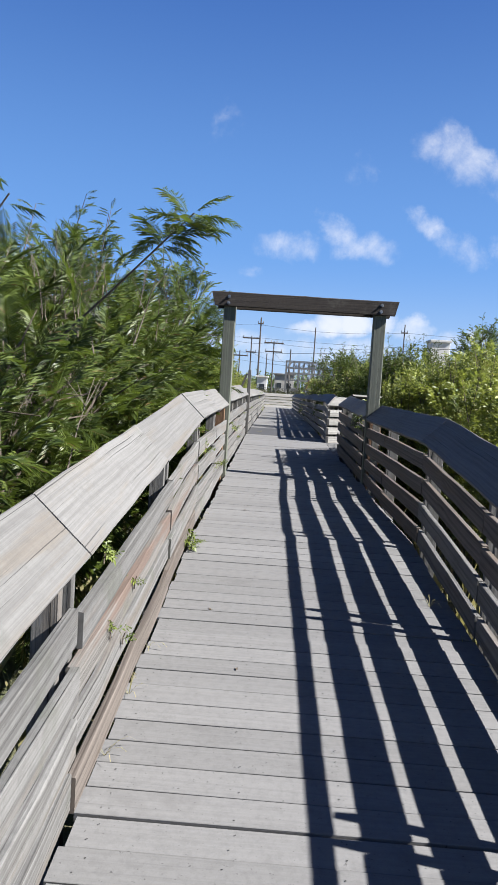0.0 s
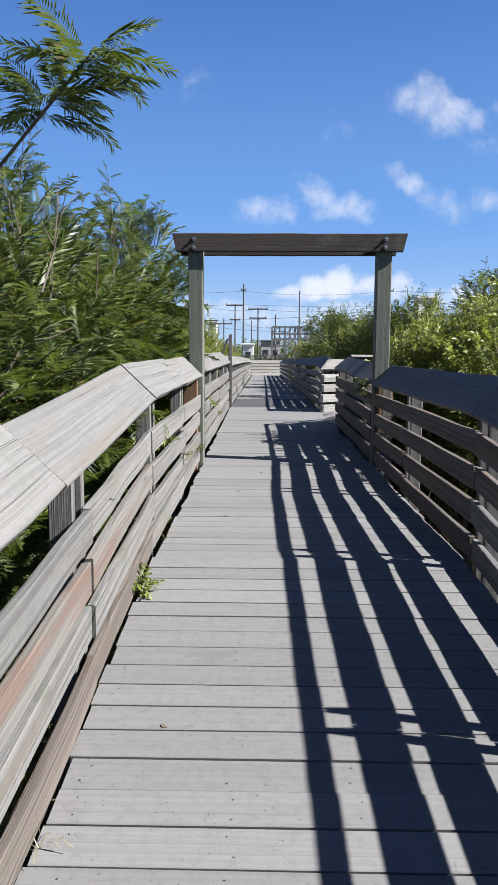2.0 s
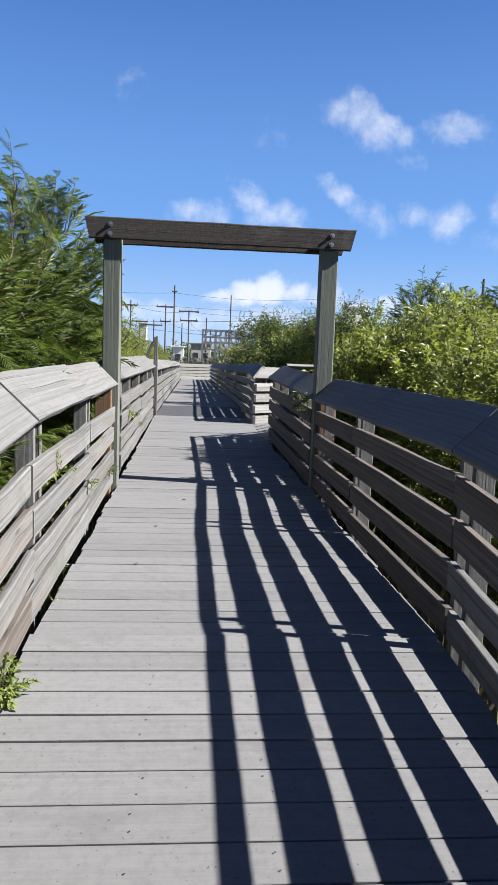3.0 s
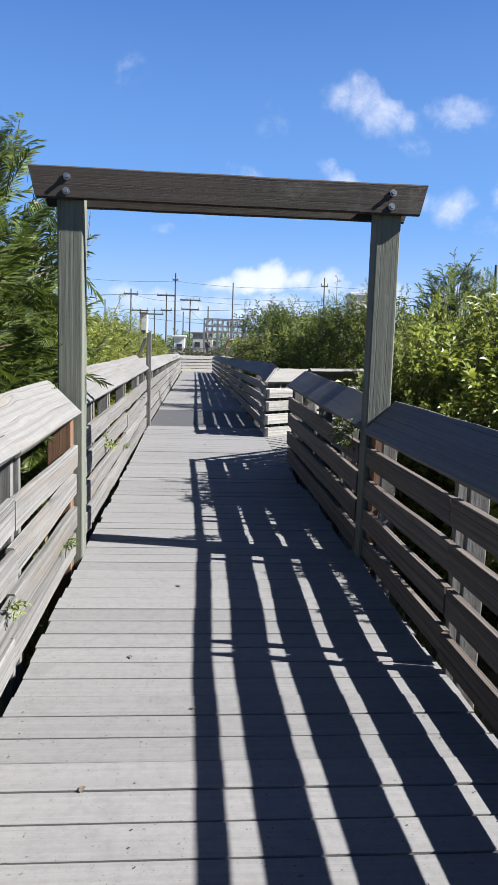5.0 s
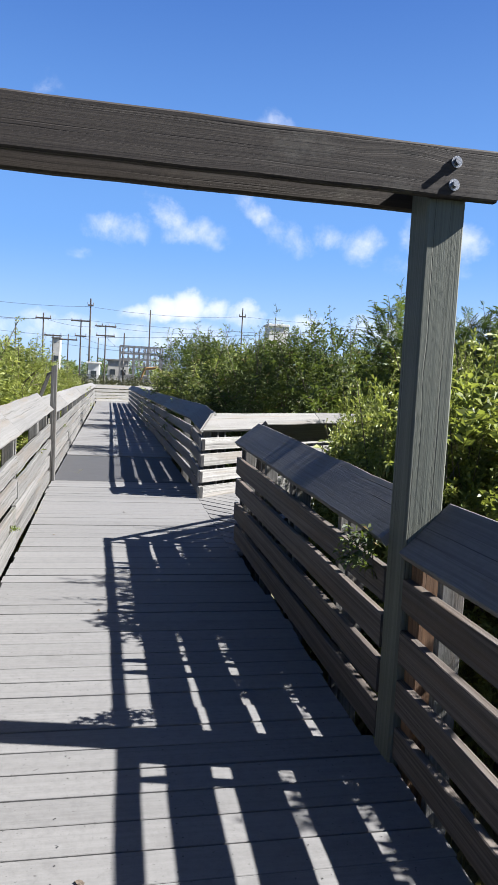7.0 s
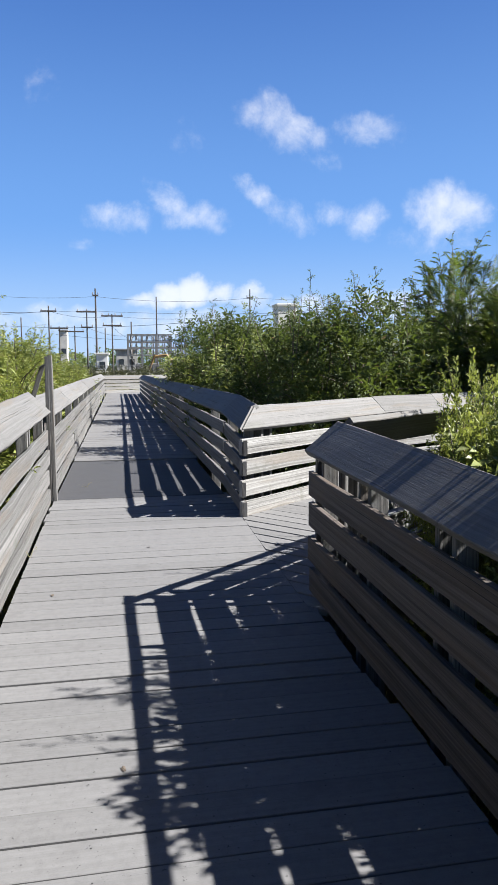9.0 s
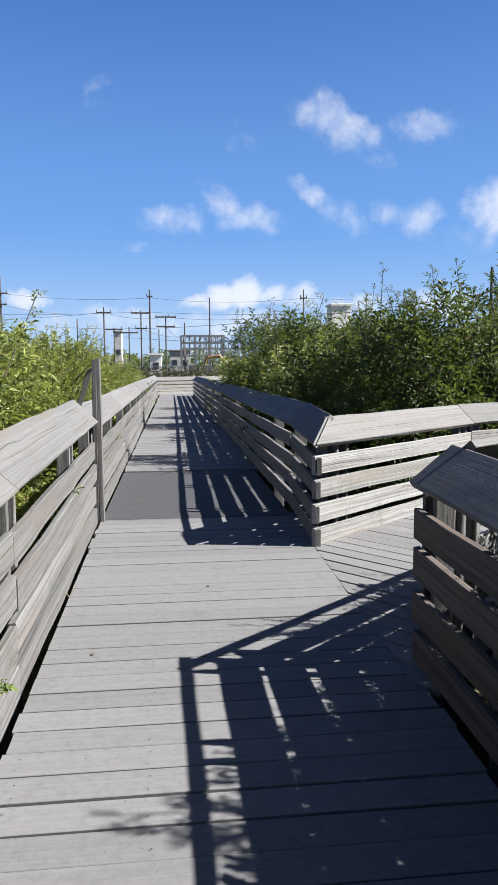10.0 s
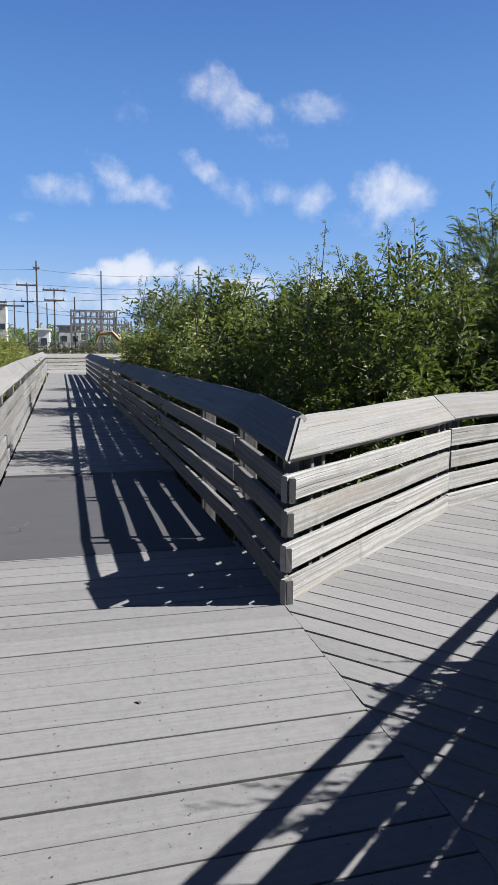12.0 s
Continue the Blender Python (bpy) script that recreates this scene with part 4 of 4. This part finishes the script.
# ---- litter on the deck ----
for i, (x, y) in enumerate(((-0.157, 7.54), (-0.22, 6.62), (0.03, 8.4), (0.12, 7.1), (-0.30, 4.0), (0.05, 10.6), (-0.35, 12.4), (0.25, 13.3), (-0.1, 3.3))):
    r = random.Random(90 + i)
    bit = thing("dead_leaf", "small dark shrivelled leaf lying on the deck", "leaf", "dead leaves", at=(x, y, deck_z(y) + 0.003))
    ring = [(math.cos(a) * r.uniform(0.010, 0.02), math.sin(a) * r.uniform(0.006, 0.012), r.uniform(0.0, 0.005)) for a in [k * 0.785 for k in range(8)]]
    part_mesh("blade", mesh_of("blade", [(0, 0, 0.002)] + ring, [(0, k + 1, (k + 1) % 8 + 1) for k in range(8)], BARK), bit)
    bit.rotation_euler = (0, 0, r.uniform(0, 3))


# ---- the distance ----
def pole(x, y, top_z, arms=(), radius=0.16, mat=POLEWOOD, label="tall wooden utility pole with crossarms against the sky"):
    ob = thing("utility_pole", label, "utility pole", "utility poles", at=(x, y, 0))
    radius *= 0.8
    tube("mast", [(0, 0, -0.5), (0, 0, top_z * 0.5), (0, 0, top_z)], (radius * 1.25, radius, radius * 0.8), mat, ob, sides=8)
    for z, half, ins in arms:
        block("crossarm", (-half, -0.2, z - 0.12), (half, -0.04, z + 0.12), mat, ob, bevel=0.02)
        for k in range(ins):
            u = -half * 0.9 + 1.8 * half * k / max(1, ins - 1)
            tube("insulator", [(u, -0.12, z + 0.1), (u, -0.12, z + 0.3), (u, -0.12, z + 0.5)], (0.05, 0.09, 0.05), GREYPAINT, ob, sides=6)
    return ob


pole(6.6, 130, 13.5)
pole(-3.55, 130, 14.75, [(13.6, 0.5, 2)], 0.2)
pole(-5.15, 132, 11.3, [(11.0, 1.7, 3), (8.4, 1.0, 2)], 0.17)
pole(-0.9, 130, 10.5, [(10.2, 1.8, 4), (8.6, 1.6, 3)], 0.16)
pole(-2.1, 131, 8.2, [], 0.14)
pole(-11.35, 131, 11.9, [(11.0, 1.3, 2)], 0.17)
pole(-17.0, 140, 10.5, [], 0.16)
pole(-7.4, 135, 8.8, [(7.8, 1.6, 2)], 0.15)
pole(2.4, 136, 9.6, [], 0.18)
pole(22.9, 130, 15.0, [(13.5, 0.6, 2)], 0.15)
pole(-28.0, 130, 17.0, [(14.0, 1.2, 2), (12.2, 1.0, 2)], 0.2)
pole(-9.3, 126, 8.2, [(7.9, 1.4, 2)], 0.14)
near_pole = pole(24.0, 60, 9.1, [], 0.16)
for z in (6.9, 4.6):
    tube("standoff", [(0, 0, z + 0.5), (-0.8, 0, z + 0.15), (-1.6, 0, z)], (0.08, 0.09, 0.08), POLEWOOD, near_pole, sides=6)
pole(26.2, 61, 9.3, [], 0.2, GREYPAINT, "pale grey steel utility pole beside dark wooden pole")


def wire(a, b, sag, r=0.022):
    pts = [Vector(a).lerp(Vector(b), k / 12) - Vector((0, 0, sag * 4 * (k / 12) * (1 - k / 12))) for k in range(13)]
    return pts, [r] * 13


def wires():
    ob = thing("overhead_wires", "thin dark overhead power wires strung between poles", "wires", kind="stuff")
    V, F, base = [], [], 0
    for a, b, sag in (((-60, 128, 12), (-5.1, 132, 11.2), 1.0), ((-5.1, 132, 11.2), (60, 128, 13), 1.2), ((-28, 130, 14), (-3.5, 130, 13.4), 0.6), ((-3.5, 130, 13.4), (23, 130, 13.5), 0.7), ((23, 130, 13.5), (90, 120, 14), 1.0),
                      ((-28, 130, 14), (-90, 120, 15), 1.0), ((-5.1, 132, 8.4), (1.6, 130, 6.9), 0.5), ((-0.9, 130, 8.6), (1.6, 130, 6.6), 0.3), ((-0.9, 130, 10.2), (22.9, 130, 11), 0.8), ((-60, 128, 9.8), (-11.3, 131, 11), 1.0),
                      ((-28, 130, 12.2), (-11.3, 131, 11), 0.8), ((-11.3, 131, 11), (-0.9, 130, 10.2), 0.6), ((22.4, 60, 6.9), (-20, 128, 8.5), 1.2), ((22.4, 60, 4.6), (-10, 128, 7.0), 1.0)):
        pts, rad = wire(a, b, sag)
        v, f, _ = loft(tube_rings(pts, rad, 4))
        V += v
        F += [tuple(i + base for i in q) for q in f]
        base += len(v)
    part_mesh("strands", mesh_of("strands", V, F, WIRE), ob)


wires()


def substation():
    ob = thing("substation", "pale grey steel substation frames with rows of insulators", "substation", at=(6, 130, 0.3))
    xs = (-4.3, -1.9, 0.6, 3.0, 5.4)
    for dy in (0.0, 5.0):
        for x in xs:
            block("column", (x - 0.13, dy - 0.13, -0.5), (x + 0.13, dy + 0.13, 6.9 if x < 3.2 else 5.2), GREYPAINT, ob, bevel=0)
        for z, x1 in ((6.8, 3.0), (5.6, 3.0), (4.6, 5.4), (3.3, 5.4)):
            block("girder", (xs[0], dy - 0.1, z - 0.09), (x1, dy + 0.1, z + 0.09), GREYPAINT, ob, bevel=0)
        k = 0
        x = xs[0] + 0.5
        while x < 5.2:
            for z in (6.3, 5.1, 3.9):
                if z < 5.8 or x < 2.8:
                    tube("insulator", [(x, dy, z - 0.45), (x, dy, z), (x, dy, z + 0.45)], (0.06, 0.13, 0.06), GREYPAINT, ob, sides=6)
            x += 0.95
    for x in (-3.1, -0.65, 1.8):
        for dy in (0.0, 5.0):
            for a, b in (((x - 1.15, dy, 5.6), (x, dy, 6.8)), ((x, dy, 6.8), (x + 1.15, dy, 5.6)), ((x - 0.6, dy, 5.6), (x - 0.6, dy, 6.2)), ((x + 0.6, dy, 5.6), (x + 0.6, dy, 6.2))):
                tube("lattice_bar", [a, b], (0.04, 0.04), GREYPAINT, ob, sides=4)
        block("disconnector", (x - 0.5, 1.0, 4.6), (x + 0.5, 1.2, 4.75), GREYPAINT, ob, bevel=0)
    for x in (-3.0, 1.8, 4.2):
        for a, b in (((x - 1.1, 0, 0), (x + 1.1, 0, 3.2)), ((x + 1.1, 0, 0), (x - 1.1, 0, 3.2))):
            tube("brace", [a, b], (0.06, 0.06), GREYPAINT, ob, sides=5)
    for x in (-2.4, 0.4, 2.6, 4.6):
        block("transformer_tank", (x - 0.6, 1.6, -0.3), (x + 0.6, 3.0, 1.9), GREYPAINT, ob, bevel=0.08)


substation()


def building(name, label, lo, hi, wall, roof_h, rows, cols):
    ob = thing(name, label, "building", at=((lo[0] + hi[0]) / 2, lo[1], 0))
    ox, oy = (lo[0] + hi[0]) / 2, lo[1]
    block("wall", (lo[0] - ox, 0, lo[2]), (hi[0] - ox, hi[1] - oy, hi[2]), wall, ob, bevel=0.05)
    block("roof", (lo[0] - ox - 0.25, -0.25, hi[2]), (hi[0] - ox + 0.25, hi[1] - oy + 0.25, hi[2] + roof_h), ROOF if wall is not WHITEWALL else WHITEWALL, ob, bevel=0.03)
    for j in range(rows):
        for i in range(cols):
            u = lo[0] - ox + (hi[0] - lo[0]) * (i + 0.5) / cols
            z = lo[2] + (hi[2] - lo[2]) * (j + 0.55) / rows
            w = block("window", (u - 0.45, -0.06, z - 0.5), (u + 0.45, 0.05, z + 0.5), DARKGLASS, ob, bevel=0)
            block("window_frame", (u - 0.55, -0.09, z - 0.62), (u + 0.55, -0.065, z - 0.5), GREYPAINT, w, bevel=0)


building("concrete_tower", "square pale concrete building with few windows far off", (28.4, 132, 0), (31.9, 136, 12.4), WHITEWALL, 0.4, 1, 1)
building("low_building", "low pale flat-roofed utility building behind the fence", (-0.4, 138, 0), (3.4, 144, 4.6), CONCRETE, 0.3, 1, 2)
building("low_shed", "small pale shed with overhanging flat roof", (-3.4, 121, 0), (-1.6, 124, 3.6), WHITEWALL, 0.25, 1, 1)
building("flat_building", "distant low cream building behind the shrubs", (-11.2, 150, 0), (-9.8, 154, 8.6), CONCRETE, 0.3, 1, 1)
building("white_house", "white building with shaded windows behind the shrubs", (-20.0, 32, 0), (-11.0, 40, 4.6), WHITEWALL, 0.4, 2, 4)
building("far_white_building", "long low white building beyond the shrubs", (30.0, 70, 0), (52.0, 80, 5.2), WHITEWALL, 0.4, 1, 7)


def excavator():
    ob = thing("excavator", "worn yellow excavator with raised arm by the fence", "excavator", at=(8.9, 108, 0.04))
    for y in (-0.9, 0.9):
        bm = bmesh.new()
        bmesh.ops.create_cube(bm, size=1.0, matrix=Matrix.Translation((0, y, 0.45)) @ Matrix.Diagonal((3.2, 0.5, 0.8, 1)))
        bmesh.ops.bevel(bm, geom=bm.edges[:], offset=0.18, segments=2, affect="EDGES")
        part("track", bm, RUBBER, ob)
    block("body", (-0.6, -1.1, 0.95), (1.9, 1.1, 1.9), YELLOW, ob, bevel=0.12)
    c = block("cab", (-0.9, -1.1, 1.3), (0.2, -0.1, 2.8), RUBBER, ob, bevel=0.08)
    block("cab_window", (-0.8, -1.13, 1.9), (0.1, -1.105, 2.65), DARKGLASS, c, bevel=0)
    tube("boom", [(-0.5, 0.2, 1.5), (-2.2, 0.2, 3.2), (-4.0, 0.2, 3.0)], (0.26, 0.28, 0.2), YELLOW, ob, sides=6)
    tube("stick", [(-3.8, 0.2, 3.3), (-4.6, 0.2, 1.2)], (0.2, 0.14), YELLOW, ob, sides=6)
    block("bucket", (-5.0, -0.3, 0.3), (-4.2, 0.7, 1.1), RUBBER, ob, bevel=0.12)


excavator()


def site_fence():
    ob = thing("site_fence", "dark metal mesh fence in front of the substation", "fence", at=(0, 104, 0))
    x = -14.0
    while x < 40:
        tube("fence_post", [(x, 0, -0.4), (x, 0, 1.9)], (0.05, 0.05), FENCE, ob, sides=5)
        x += 2.4
    for z in (0.3, 1.0, 1.8):
        tube("fence_rail", [(-14, 0, z), (40, 0, z)], (0.035, 0.035), FENCE, ob, sides=5)
    V, F = [], []
    x = -14.0
    while x < 40:
        k = len(V)
        V += [(x, 0.03, -0.3), (x + 0.05, 0.03, -0.3), (x + 0.05, 0.03, 1.8), (x, 0.03, 1.8)]
        F.append((k, k + 1, k + 2, k + 3))
        x += 0.16
    part_mesh("fence_bars", mesh_of("fence_bars", V, F, FENCE), ob)


site_fence()


def scrub_band():
    r = np.random.default_rng(77)
    spots = []
    for i in range(5200):
        y = 52 + r.random() ** 0.7 * 48
        x = r.uniform(-40, 60)
        spots.append((np.array((x, y, 0.0 + r.random() ** 2 * 0.75)), r.normal(size=3) + np.array((0, 0, 1.2)), r.uniform(0.6, 1.3)))
    band = new("roadside_scrub", spread("roadside_scrub", SPRIG_FINE, spots, HEDGE))
    tagged(band, "low dark dry scrub before the fence", "scrub", kind="stuff")
    spots = []
    for i in range(5200):
        x = r.uniform(-120, 130)
        y = 150 + r.random() * 12
        h = 3.6 + 1.6 * noise.noise((x * 0.07, 3.0, 0.0)) + 1.0 * noise.noise((x * 0.25, 9.0, 0.0))
        spots.append((np.array((x, y, r.random() * h)), r.normal(size=3) + np.array((0, 0, 0.8)), r.uniform(1.4, 2.6)))
    ob = new("far_scrub", spread("far_scrub", SPRIG_FINE, spots, FEATHER))
    tagged(ob, "distant dark green scrub and tree line", "scrub", kind="stuff")


scrub_band()
